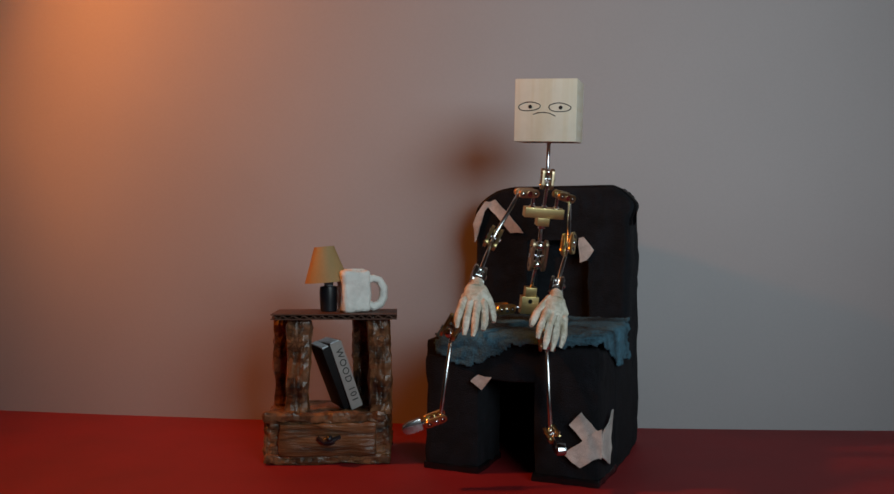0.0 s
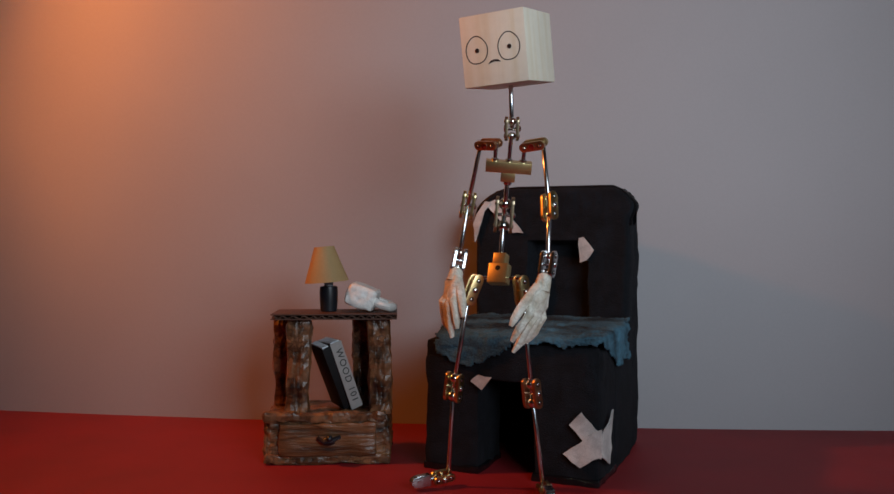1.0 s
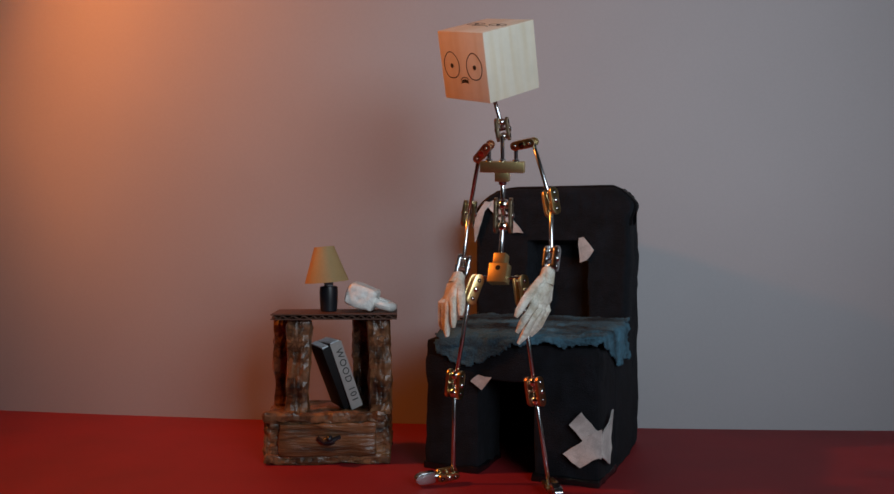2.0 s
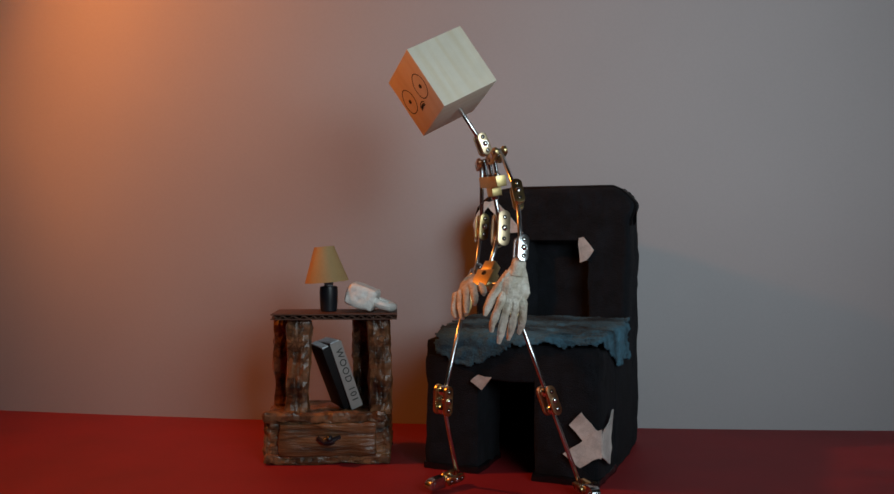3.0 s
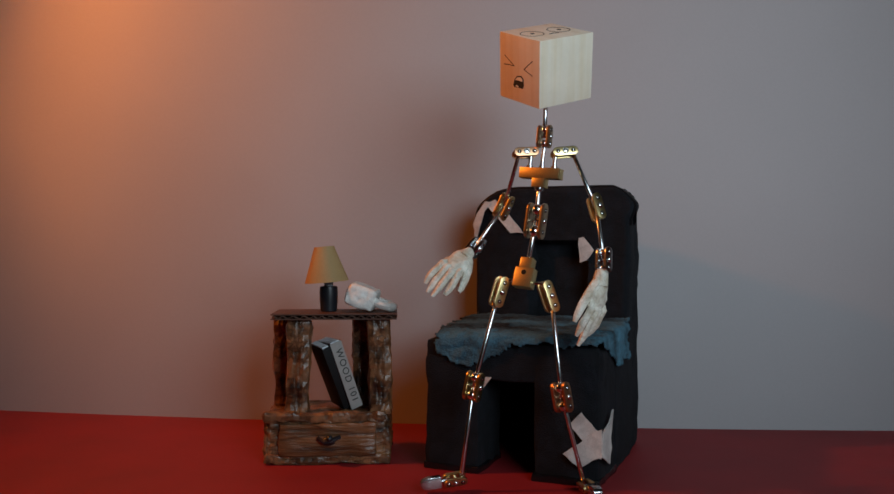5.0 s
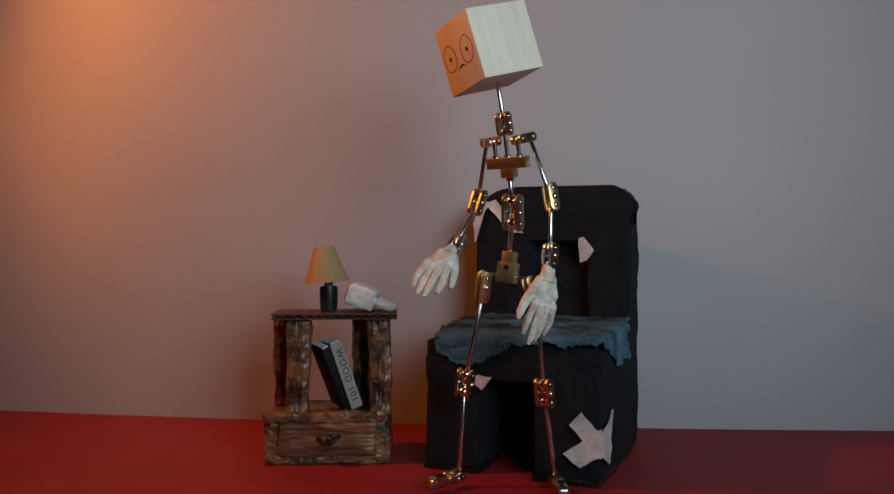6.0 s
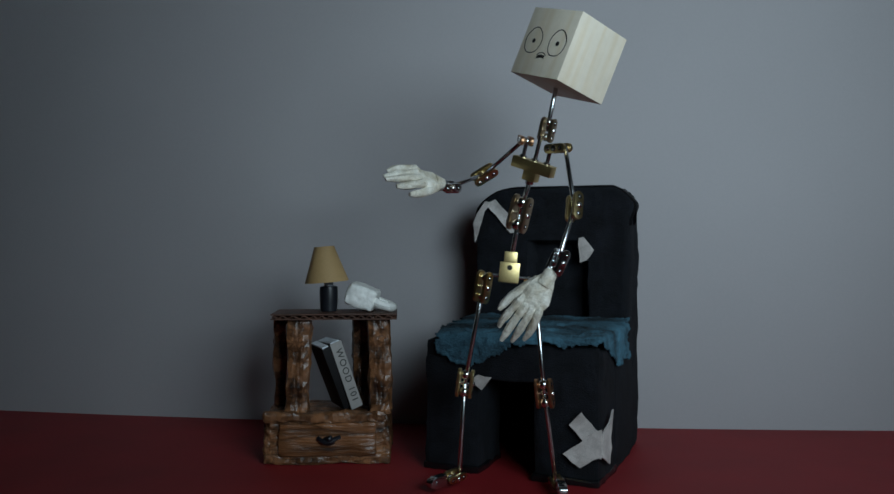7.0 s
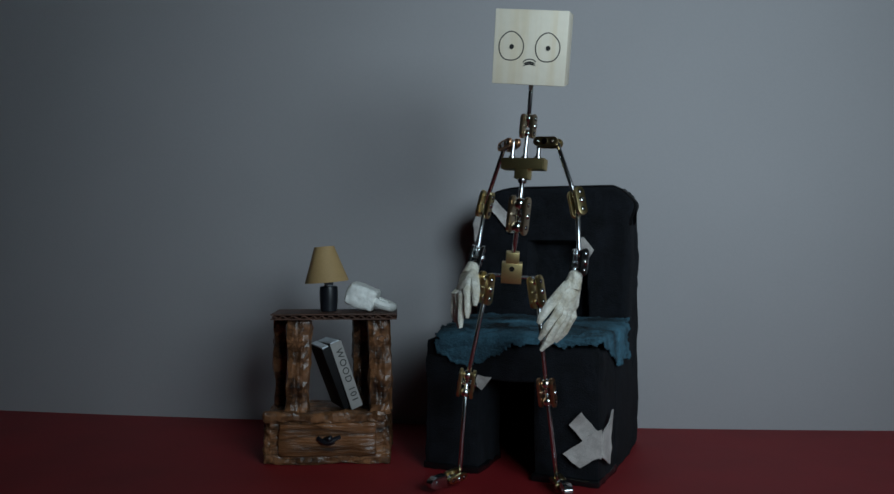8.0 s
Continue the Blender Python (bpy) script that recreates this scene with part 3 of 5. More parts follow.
def joint(name, length, width, gap, plate_mat, label=""):
    """Two plates across x with a ball at each end between them and a screw in the middle; z runs along the plates."""
    ob = part(name, tube([(-gap / 2 - 0.0019, 0, 0), (gap / 2 + 0.0019, 0, 0)], 0.0010, 10), STEEL, puppet, label)
    turn = Matrix.Rotation(radians(90), 4, "Z")
    for s in (-1, 1):
        bm = slab(stadium(length, width), 0.0018, None, 0.0003)
        bmesh.ops.transform(bm, matrix=Matrix.Translation((s * (gap / 2 + 0.0009) + 0.0009, 0, 0)) @ turn, verts=bm.verts)
        plate = part("side_plate", bm, plate_mat, ob)
        for z in (-1, 0, 1):
            x = s * (gap / 2 + 0.0018)
            if z:
                # no hole is cut: a dark disc carries the socket's shade
                ring = tube([(x - s * 0.0003, 0, z * length * 0.30), (x + s * 0.00025, 0, z * length * 0.30)], 0.00125, 12)
                part("socket_shade_disc", ring, HOLE, plate)
                part("ball_cap", ball(0.00095, (x, 0, z * length * 0.30), (0.6, 1, 1), 10, 6), BALL, plate)
            else:
                head = ball(0.0017, (x, 0, 0), (0.75 if s > 0 else 0.3, 1, 1), 12, 7)
                part("screw", join(head, tube([(x - s * 0.0003, 0, 0), (x + s * 0.0004, 0, 0)], 0.0019, 6)), BALL, plate)
    for z in (-1, 1):
        part("ball", ball(min(gap * 0.52, 0.0036), (0, 0, z * length * 0.30)), BALL, ob)
    return ob


def build_head():
    bm = box(HEAD, HEAD, HEAD, Matrix.Translation((0, 0, -HEAD / 2)), 0.0006, 0, 2)
    head = part("head_block", bm, PINES[0], puppet, "pale planed wooden block with faces drawn in black")
    for m in PINES[1:]:
        head.data.materials.append(m)
    for poly in head.data.polygons:
        poly.material_index = 1 if poly.normal.x > 0.7 else 2 if poly.normal.x < -0.7 else 0
    y = -HEAD / 2 - 0.00005

    def mark(name, pts, face, r=0.00029, closed=False):
        bm = tube([(x * MM, y, z * MM) for x, z in pts], r, 6, closed)
        bmesh.ops.scale(bm, vec=(1, 0.4, 1), space=Matrix.Translation((0, -y, 0)), verts=bm.verts)
        bmesh.ops.transform(bm, matrix=FACE_TURN[face].inverted().to_matrix().to_4x4(), verts=bm.verts)
        return part(name, bm, INK, head)

    def blot(name, pts, face, mat=INK, proud=0.00018):
        bm = slab([(x * MM, z * MM) for x, z in pts], 0.0004, Matrix.Translation((0, y - proud, 0)))
        bmesh.ops.transform(bm, matrix=FACE_TURN[face].inverted().to_matrix().to_4x4(), verts=bm.verts)
        return part(name, bm, mat, head, smooth=False)

    def oval(cx, cz, rx, rz, n=28, wob=0.0, tilt=0.0):
        pts = []
        for k in range(n):
            a = 2 * math.pi * k / n
            w = 1 + wob * math.sin(3 * a + cx) + wob * 0.6 * math.sin(5 * a)
            x, z = rx * w * math.cos(a), rz * w * math.sin(a)
            pts.append((cx + x, cz + z + tilt * x))
        return pts

    # the weary face
    for cx, cz, tilt in ((-10.0, 2.2, 0.05), (8.6, 1.6, -0.03)):
        mark("eye_outline", oval(cx, cz, 6.7, 2.6, 28, 0.03, tilt), "A", closed=True)
        blot("pupil", oval(cx + 0.6, cz - 0.1, 1.15, 1.15, 12), "A")
    mark("mouth", [(-7.6, -2.6), (-4.5, -1.6), (-1.0, -1.3), (2.5, -1.9), (6.2, -3.6)], "A")
    # the startled face
    for cx, cz, rx in ((-9.9, 0.3, 6.4), (9.0, 0.2, 6.3)):
        mark("eye_outline", oval(cx, cz, rx, 7.3, 32, 0.022), "R", closed=True)
        blot("pupil", oval(cx + 0.3, cz - 0.2, 1.2, 1.3, 12), "R")
    mark("mouth", [(-3.4, -7.6), (-1.9, -6.3), (0.2, -5.8), (2.2, -6.2), (3.5, -7.2)], "R", 0.00028)
    crescent = [(-3.4, -7.7), (-1.9, -6.4), (0.2, -5.9), (2.2, -6.3), (3.5, -7.3), (2.2, -7.0), (0.2, -6.7), (-1.9, -7.2)]
    lip = blot("lower_lip", crescent, "R")
    inner = blot("inner_lip", crescent, "R", INK, 0.00016)
    # the shouting face
    mark("eye_crease", [(-14.0, 6.2), (-9.5, 3.8), (-4.6, 1.4)], "S")
    mark("eye_crease", [(-4.6, 1.4), (-9.5, 1.3), (-14.6, 0.9)], "S")
    mark("eye_crease", [(12.6, 6.8), (8.4, 3.9), (4.6, 0.9)], "S")
    mark("eye_crease", [(4.6, 0.9), (9.0, -0.4), (12.6, -1.4)], "S")
    blot("mouth", [(-5.4, -9.6), (-4.2, -6.2), (-1.6, -3.8), (2.2, -3.2), (4.2, -4.6), (4.6, -8.6), (3.6, -10.4), (-1.2, -10.4), (-4.2, -10.9)], "S")
    blot("teeth", [(-3.4, -6.4), (-1.2, -4.5), (2.0, -4.0), (3.4, -5.0), (3.5, -6.4), (0.4, -6.2)], "S", CLAY, 0.0003)
    blot("tongue", [(-3.6, -9.9), (-1.6, -9.0), (0.2, -9.9), (-1.4, -10.2)], "S", CLAY, 0.0003)
    return head, lip, inner


def build_palm(side):
    """Side -1 or 1: where the thumb lies on x. The wrist is at z = 0 and the fingers run to z = 47 mm."""
    kx, kz = (0.94, 1.06) if side > 0 else (0.92, 1.17)

    def shaped(bm):
        bmesh.ops.scale(bm, vec=(kx, 0.95, kz), verts=bm.verts)
        return bm

    bm = ball(1.0, (0, 0, 0), (1, 1, 1), 18, 12)
    for v in bm.verts:
        k = (v.co.z + 1) / 2
        v.co = Vector((v.co.x * (0.0052 + 0.0034 * min(1, k * 1.5)), v.co.y * (0.0040 - 0.0008 * k), 0.0055 + 0.0200 * k))
    palm = part("palm", crumple(shaped(bm), 0.0011, 220, 2 + side), SKIN, puppet, "cream painted clay palm")
    for k, (x, spread, length, curl) in enumerate(((-5.2, -0.24, 19.0, 2.0), (-1.9, -0.05, 24.0, 2.5), (1.6, 0.09, 21.5, 3.4), (4.7, 0.30, 17.5, 3.0))):
        x *= -side
        spread *= -side * 0.7
        pts, rad = [], []
        for i in range(6):
            u = i / 5
            # the knuckle stands proud of the back, then the finger bends to the palm's side
            pts.append(((x + spread * length * math.sin(u * 2.0) * 0.9) * MM, (1.6 * math.sin(min(1, u * 2.2) * math.pi) - curl * 2.4 * u ** 1.8) * MM, (20.0 + length * (u - 0.10 * u ** 3)) * MM))
            rad.append((2.1, 2.5, 2.05, 2.3, 1.9, 1.1)[i] * MM)
        part("finger", crumple(shaped(tube(pts, rad, 9)), 0.0004, 420, k), SKIN, palm)
    pts = [((side * (4.0 + 9.0 * math.sin(u * 1.5))) * MM, (-4.0 * u) * MM, (11.5 + 19.5 * u) * MM) for u in (0, 0.3, 0.6, 0.85, 1.0)]
    part("thumb", crumple(shaped(tube(pts, [2.9 * MM, 2.7 * MM, 2.5 * MM, 2.1 * MM, 1.2 * MM], 9)), 0.0004, 420, 9), SKIN, palm)
    part("cuff", crumple(shaped(lathe([(0.0028, 0.0045), (0.0037, 0.0055), (0.0043, 0.0085), (0.0049, 0.012)], 14)), 0.0004, 400, 3), SKIN, palm)
    return palm


def build_puppet():
    p = {}
    p["head"], p["lip"], p["inner_lip"] = build_head()
    p["neck_rod"] = rod("neck_rod", 28 * MM, 1.25 * MM)
    p["neck_joint"] = joint("neck_joint", 13.5 * MM, 5.6 * MM, 4.4 * MM, BRONZE)
    # chest: a brass T with three posts
    bm = box(25.5 * MM, 6.2 * MM, 6.2 * MM, Matrix.Translation((0, 0, -6.2 * MM)), 0.0004)
    chest = part("chest_block", bm, BRASS, puppet, "satin brass T-shaped chest block")
    part("stem", box(8.0 * MM, 6.0 * MM, 5.4 * MM, Matrix.Translation((0, 0, -11.4 * MM)), 0.0004), BRASS, chest)
    part("collar", lathe([(2.2 * MM, -13.4 * MM), (2.4 * MM, -13.0 * MM), (2.4 * MM, -11.2 * MM)], 12), STEEL, chest)
    for x, h in ((-7.8, 9.1), (0.0, 14.5), (7.8, 9.1)):
        part("post", lathe([(2.0 * MM, -0.2 * MM), (2.0 * MM, 1.2 * MM), (1.2 * MM, 1.6 * MM), (1.2 * MM, h * MM)], 12), STEEL, chest, at=Matrix.Translation((x * MM, 0, 0)))
    p["chest"] = chest
    p["upper_spine"] = rod("upper_spine_rod", 20 * MM, 1.35 * MM)
    p["spine_joint"] = joint("spine_joint", 21 * MM, 7.4 * MM, 7.0 * MM, BRONZE, "large double ball joint in bronze plates")
    p["lower_spine"] = rod("lower_spine_rod", 24 * MM, 1.35 * MM)
    pel = part("pelvis_block", box(11.4 * MM, 6.5 * MM, 11.5 * MM, Matrix.Translation((0, 0, -8.5 * MM)), 0.0004), BRASS, puppet, "satin brass pelvis block")
    part("neck", box(7.4 * MM, 6.3 * MM, 6.2 * MM, Matrix.Translation((0, 0, 2.9 * MM)), 0.0004), BRASS, pel)
    part("set_screw", tube([(0, -3.0 * MM, 0), (0, -3.4 * MM, 0)], 1.5 * MM, 14), HOLE, pel)
    part("cross_rod", tube([(-13.3 * MM, 0, -5.0 * MM), (13.3 * MM, 0, -5.0 * MM)], 1.0 * MM, 10), STEEL, pel)
    p["pelvis"] = pel
    for s, side in (("L", 1), ("R", -1)):
        p["shoulder" + s] = joint("shoulder_joint", 15.0 * MM, 5.2 * MM, 3.6 * MM, COPPER if s == "L" else PLATE)
        p["upper_arm" + s] = rod("upper_arm", 36.5 * MM, 1.25 * MM)
        p["elbow" + s] = joint("elbow_joint", 16.0 * MM, 5.8 * MM, 4.0 * MM, PLATE)
        p["forearm" + s] = rod("forearm", 32 * MM, 1.2 * MM)
        p["wrist" + s] = joint("wrist_joint", 14.5 * MM, 5.8 * MM, 4.0 * MM, STEEL, "steel wrist joint")
        p["palm" + s] = build_palm(side)
        p["hip" + s] = joint("hip_joint", 18.5 * MM, 6.2 * MM, 4.0 * MM, PLATE)
        p["thigh" + s] = rod("thigh", 50 * MM, 1.3 * MM)
        p["knee" + s] = joint("knee_joint", 17.0 * MM, 6.2 * MM, 5.8 * MM, PLATE if s == "L" else COPPER)
        p["shin" + s] = rod("shin", 52 * MM, 1.25 * MM)
        p["ankle" + s] = joint("ankle_joint", 13.5 * MM, 4.8 * MM, 3.4 * MM, PLATE)
        sole = [(-3.3, -5.5), (3.3, -5.5), (3.4, 2.0), (2.6, 4.8), (0.9, 6.2), (-0.9, 6.2), (-2.6, 4.8), (-3.4, 2.0)]
        toe = slab([(x * MM, z * MM) for x, z in sole], 5.0 * MM, Matrix.Rotation(radians(90), 4, "Z") @ Matrix.Translation((0, -2.5 * MM, 0)), 0.5 * MM)
        join(toe, lathe([(1.2 * MM, -9 * MM), (1.2 * MM, -5 * MM)], 10))
        for x in (-1, 1):
            join(toe, tube([(x * 2.4 * MM, 0, 1.5 * MM), (x * 2.9 * MM, 0, 1.5 * MM)], 1.5 * MM, 12))
        p["toe" + s] = part("toe", toe, STEEL, puppet, "rounded steel toe")
    return p


PARTS = build_puppet()
NAMES = "NK CL CR SP PV HL HR TL TR AL AR EL ER WL WR FL FR KL KR BL BR OL OR".split()
STANCES = []


def stance(t, face, head, turn, points):
    """A stance of the puppet at t seconds: which face looks ahead, the block's centre and turn, and the joints in millimetres."""
    STANCES.append((t, FACE_TURN[face], Vector(head), Quaternion(turn), [Vector(q) for q in points]))


def between(a, b, u):
    from_q, to_q = a[3].copy(), b[3].copy()
    to_q.make_compatible(from_q)
    return (a[0] + (b[0] - a[0]) * u, a[1].slerp(b[1], u), a[2].lerp(b[2], u), from_q.slerp(to_q, u), [p.lerp(q, u) for p, q in zip(a[4], b[4])])


def basis(origin, z, x_hint):
    """A frame at origin with z along z and x as near to x_hint as can be."""
    z = z.normalized()
    x = x_hint - z * x_hint.dot(z)
    if x.length < 1e-4:
        x = z.orthogonal()
    x.normalize()
    y = z.cross(x)
    m = Matrix((x, y, z)).transposed().to_4x4()
    m.translation = origin * MM - ROOT
    return m


def hinge(d, cx, cy):
    """The pin's direction of an elbow or wrist: across the chest, or across the arm where the arm is held out sideways."""
    d = d.normalized()
    flat = cx - d * cx.dot(d)
    return flat + d.cross(Vector((0, -1, 0))) * 1.6 * max(0.0, 1 - flat.length) + cy * 0.15


PALM_ROLLS = {
    "L": ((0.0, 5), (0.5, 35), (0.8, 40), (0.9, 60), (2.9, 62), (3.4, 50), (3.5, 10), (4.7, 10), (5.8, 45), (6.0, 20), (6.2, 70), (6.9, 70), (7.0, 40), (7.1, 60), (8.0, 62)),
    "R": ((0.0, 10), (0.8, 5), (0.9, 48), (2.9, 45), (3.0, 5), (3.4, 0), (3.5, 35), (4.5, 5), (4.7, 55), (5.8, 28), (6.9, 20), (7.0, 0), (7.2, 28), (7.6, 42), (8.0, 42)),
}


def palm_roll(t, s):
    """How far a palm is turned edge-on, in degrees."""
    rows = PALM_ROLLS[s]
    for (t0, a0), (t1, a1) in zip(rows, rows[1:]):
        if t <= t1:
            return a0 + (a1 - a0) * (t - t0) / (t1 - t0)
    return rows[-1][1]


def stance_rows(st):
    """The pose of every part of the puppet in one stance."""
    t, face, head, turn, pts = st
    j = dict(zip(NAMES, pts))
    rows = {}
    hm = turn.to_matrix().to_4x4()
    hm.translation = head * MM - ROOT
    rows["head"] = hm @ face.to_matrix().to_4x4()
    up_h = turn @ Vector((0, 0, 1))
    under = head - up_h * 19
    cm = (j["CL"] + j["CR"]) / 2
    cx = (j["CR"] - j["CL"]).normalized()
    cz = cm - j["SP"]
    cz = (cz - cx * cz.dot(cx)).normalized()
    cy = cz.cross(cx)
    px = (j["HR"] - j["HL"]).normalized()
    pz = j["SP"] - j["PV"]
    pz = (pz - px * pz.dot(px)).normalized()
    pz = (pz + pz.cross(px) * 0.18).normalized()
    py = pz.cross(px)
    rows["neck_rod"] = basis(j["NK"], under - j["NK"], cx)
    rows["neck_joint"] = basis(j["NK"], (under - j["NK"]).normalized() + cz, cx)
    rows["chest"] = basis(cm, cz, cx)
    low = cm - cz * 11.4
    rows["upper_spine"] = basis(j["SP"], low - j["SP"], cx)
    rows["spine_joint"] = basis(j["SP"], (low - j["SP"]).normalized() + (j["SP"] - j["PV"]).normalized(), cx)
    rows["lower_spine"] = basis(j["SP"], j["PV"] - j["SP"], px)
    rows["pelvis"] = basis(j["PV"], pz, px)
    for s, sign in (("L", -1), ("R", 1)):
        post = cm + cx * 7.8 * sign + cz * 9.1
        a, e, w, f = j["A" + s], j["E" + s], j["W" + s], j["F" + s]
        h, th, k, b, o = j["H" + s], j["T" + s], j["K" + s], j["B" + s], j["O" + s]
        rows["shoulder" + s] = basis((post + a) / 2, a - post, cy)
        rows["upper_arm" + s] = basis(a, e - a, cx)
        rows["elbow" + s] = basis(e, (e - a).normalized() + (w - e).normalized(), hinge(w - a, cx, cy) + Vector((0, -1.35 if s == "R" else -0.15, 0)) * max(0.0, (a - w).normalized().z))
        rows["forearm" + s] = basis(e, w - e, cx)
        rows["wrist" + s] = basis(w, (w - e).normalized() + (f - w).normalized(), hinge(f - e, cx, cy) + Vector((0, -0.7 if s == "R" else 0.1, 0)) * max(0.0, (e - f).normalized().z))
        d = (f - w).normalized()
        across = Vector((0, -1, 0.15)).cross(d).normalized()
        roll = radians(palm_roll(t, s)) * -sign
        rows["palm" + s] = basis(w, d, across * math.cos(roll) + d.cross(across) * math.sin(roll))
        rows["hip" + s] = basis((h + th) / 2, th - h, px * 0.8 - py * 0.6)
        rows["thigh" + s] = basis(th, k - th, px)
        rows["knee" + s] = basis(k, (k - th).normalized() + (b - k).normalized(), px + Vector((0, -0.35 if s == "R" else -0.1, 0)))
        rows["shin" + s] = basis(k, b - k, px)
        d = (o - b).normalized()
        rows["ankle" + s] = basis(b + d * 3.5, d, Vector((0, -0.5, 1)).cross(d) if s == "L" else Vector((1, 0, 0.3)))
        rows["toe" + s] = basis(b + d * 17, d, Vector((0, 0, 1)).cross(d))
    return rows


def stances():
    stance(0.0, "A", (64.6, 541.3, 222.6), (0.991, 0.041, 0.013, -0.126), ((63.0, 540.4, 180.4), (48.8, 539.5, 163.2), (73.7, 544.2, 161.5), (58.3, 549.5, 132.1), (53.5, 559.2, 102.6), (40.4, 555.1, 98.2), (66.5, 559.6, 96.3), (31.0, 544.7, 98.4), (62.4, 546.5, 93.6), (45.0, 533.4, 171.5), (78.3, 547.7, 168.9), (27.9, 517.5, 143.4), (74.4, 526.0, 139.8), (18.3, 495.9, 121.9), (65.1, 508.1, 115.0), (11.6, 459.4, 93.1), (58.1, 471.5, 86.3), (3.4, 503.6, 91.2), (57.8, 497.4, 84.9), (-3.7, 492.0, 41.0), (58.7, 485.9, 34.0), (-24.3, 489.7, 33.7), (62.5, 465.3, 27.4)))
    stance(0.1, "A", (64.5, 540.8, 222.5), (0.991, 0.041, 0.013, -0.126), ((62.9, 540.0, 180.4), (48.8, 538.9, 163.2), (73.7, 543.7, 161.5), (58.2, 548.9, 132.1), (53.4, 558.6, 102.6), (40.4, 554.3, 98.3), (66.4, 559.1, 96.3), (31.0, 543.9, 98.4), (62.3, 545.9, 93.6), (44.9, 532.8, 171.4), (78.2, 547.2, 168.9), (27.8, 516.7, 143.5), (74.4, 525.5, 139.8), (18.2, 495.1, 121.9), (65.0, 507.6, 115.0), (11.6, 458.5, 93.2), (58.0, 470.9, 86.4), (3.4, 502.8, 91.3), (57.7, 496.9, 85.0), (-3.6, 489.2, 41.6), (58.6, 485.2, 34.1), (-24.2, 486.9, 34.3), (62.4, 464.6, 27.6)))
    stance(0.2, "A", (60.2, 548.3, 223.9), (0.990, 0.016, 0.006, -0.137), ((59.8, 549.5, 180.9), (45.8, 551.2, 163.7), (69.9, 543.7, 162.0), (54.2, 540.6, 132.5), (50.5, 552.8, 103.7), (38.1, 547.4, 98.7), (63.5, 554.8, 97.7), (30.2, 535.8, 98.6), (63.4, 541.7, 92.6), (43.0, 545.3, 173.4), (74.3, 554.1, 173.3), (14.8, 532.3, 154.1), (85.3, 520.6, 163.8), (0.2, 505.0, 146.0), (80.1, 491.4, 151.6), (-20.8, 463.6, 138.5), (66.9, 459.2, 120.1), (3.9, 494.4, 89.1), (58.4, 492.8, 83.6), (-2.9, 474.4, 41.6), (61.7, 481.5, 32.4), (-22.9, 471.8, 32.0), (70.0, 463.3, 23.2)))
    stance(0.3, "A", (60.2, 548.9, 224.0), (0.991, 0.012, 0.006, -0.135), ((59.5, 550.1, 181.1), (45.2, 549.7, 163.9), (70.1, 546.0, 161.9), (53.6, 535.8, 133.9), (49.4, 545.3, 104.2), (37.4, 538.8, 99.5), (62.5, 547.0, 98.3), (29.5, 527.2, 99.3), (62.5, 533.8, 93.4), (42.5, 546.3, 173.8), (74.5, 556.4, 174.3), (11.6, 530.7, 162.3), (86.0, 521.8, 172.4), (-4.9, 503.4, 159.9), (82.3, 490.3, 168.3), (-28.8, 462.9, 160.5), (73.6, 451.5, 143.1), (3.8, 485.3, 90.2), (57.4, 484.7, 85.0), (-2.6, 461.3, 44.5), (60.6, 472.9, 34.0), (-22.4, 458.1, 35.2), (68.6, 454.2, 25.6)))
    stance(0.4, "A", (59.9, 546.8, 224.0), (0.990, 0.013, 0.006, -0.139), ((59.0, 548.3, 181.2), (44.6, 547.4, 164.1), (69.5, 543.9, 162.0), (53.0, 532.7, 134.4), (48.7, 542.0, 104.7), (36.8, 535.5, 99.8), (61.7, 544.2, 98.9), (29.0, 523.8, 99.1), (61.9, 531.2, 93.7), (41.8, 544.4, 173.9), (73.6, 554.1, 175.5), (10.7, 527.5, 165.1), (83.8, 519.0, 175.9), (-9.2, 502.5, 164.4), (84.2, 487.1, 173.5), (-32.2, 461.5, 166.2), (75.2, 447.5, 149.9), (3.8, 481.5, 90.6), (57.0, 482.1, 85.4), (-2.5, 456.0, 45.7), (60.2, 470.0, 34.6), (-22.3, 452.9, 36.4), (68.1, 451.1, 26.4)))
    stance(0.5, "A", (30.9, 494.6, 205.6), (0.904, 0.357, -0.103, -0.213), ((46.9, 516.5, 173.2), (42.7, 533.0, 159.4), (62.3, 517.6, 156.0), (60.2, 544.5, 134.1), (56.7, 537.9, 103.8), (44.6, 532.1, 99.7), (68.4, 544.0, 98.5), (37.9, 519.8, 99.4), (69.3, 530.5, 95.0), (33.1, 524.8, 162.6), (65.1, 510.1, 161.3), (4.1, 517.7, 141.7), (76.7, 482.6, 140.4), (-5.1, 528.4, 113.0), (80.5, 472.9, 110.0), (-9.9, 500.9, 75.2), (81.2, 465.4, 63.4), (5.0, 483.4, 89.7), (61.4, 482.9, 82.0), (-20.9, 492.0, 45.5), (70.5, 478.0, 31.0), (-38.3, 478.7, 43.3), (75.9, 457.1, 35.2)))
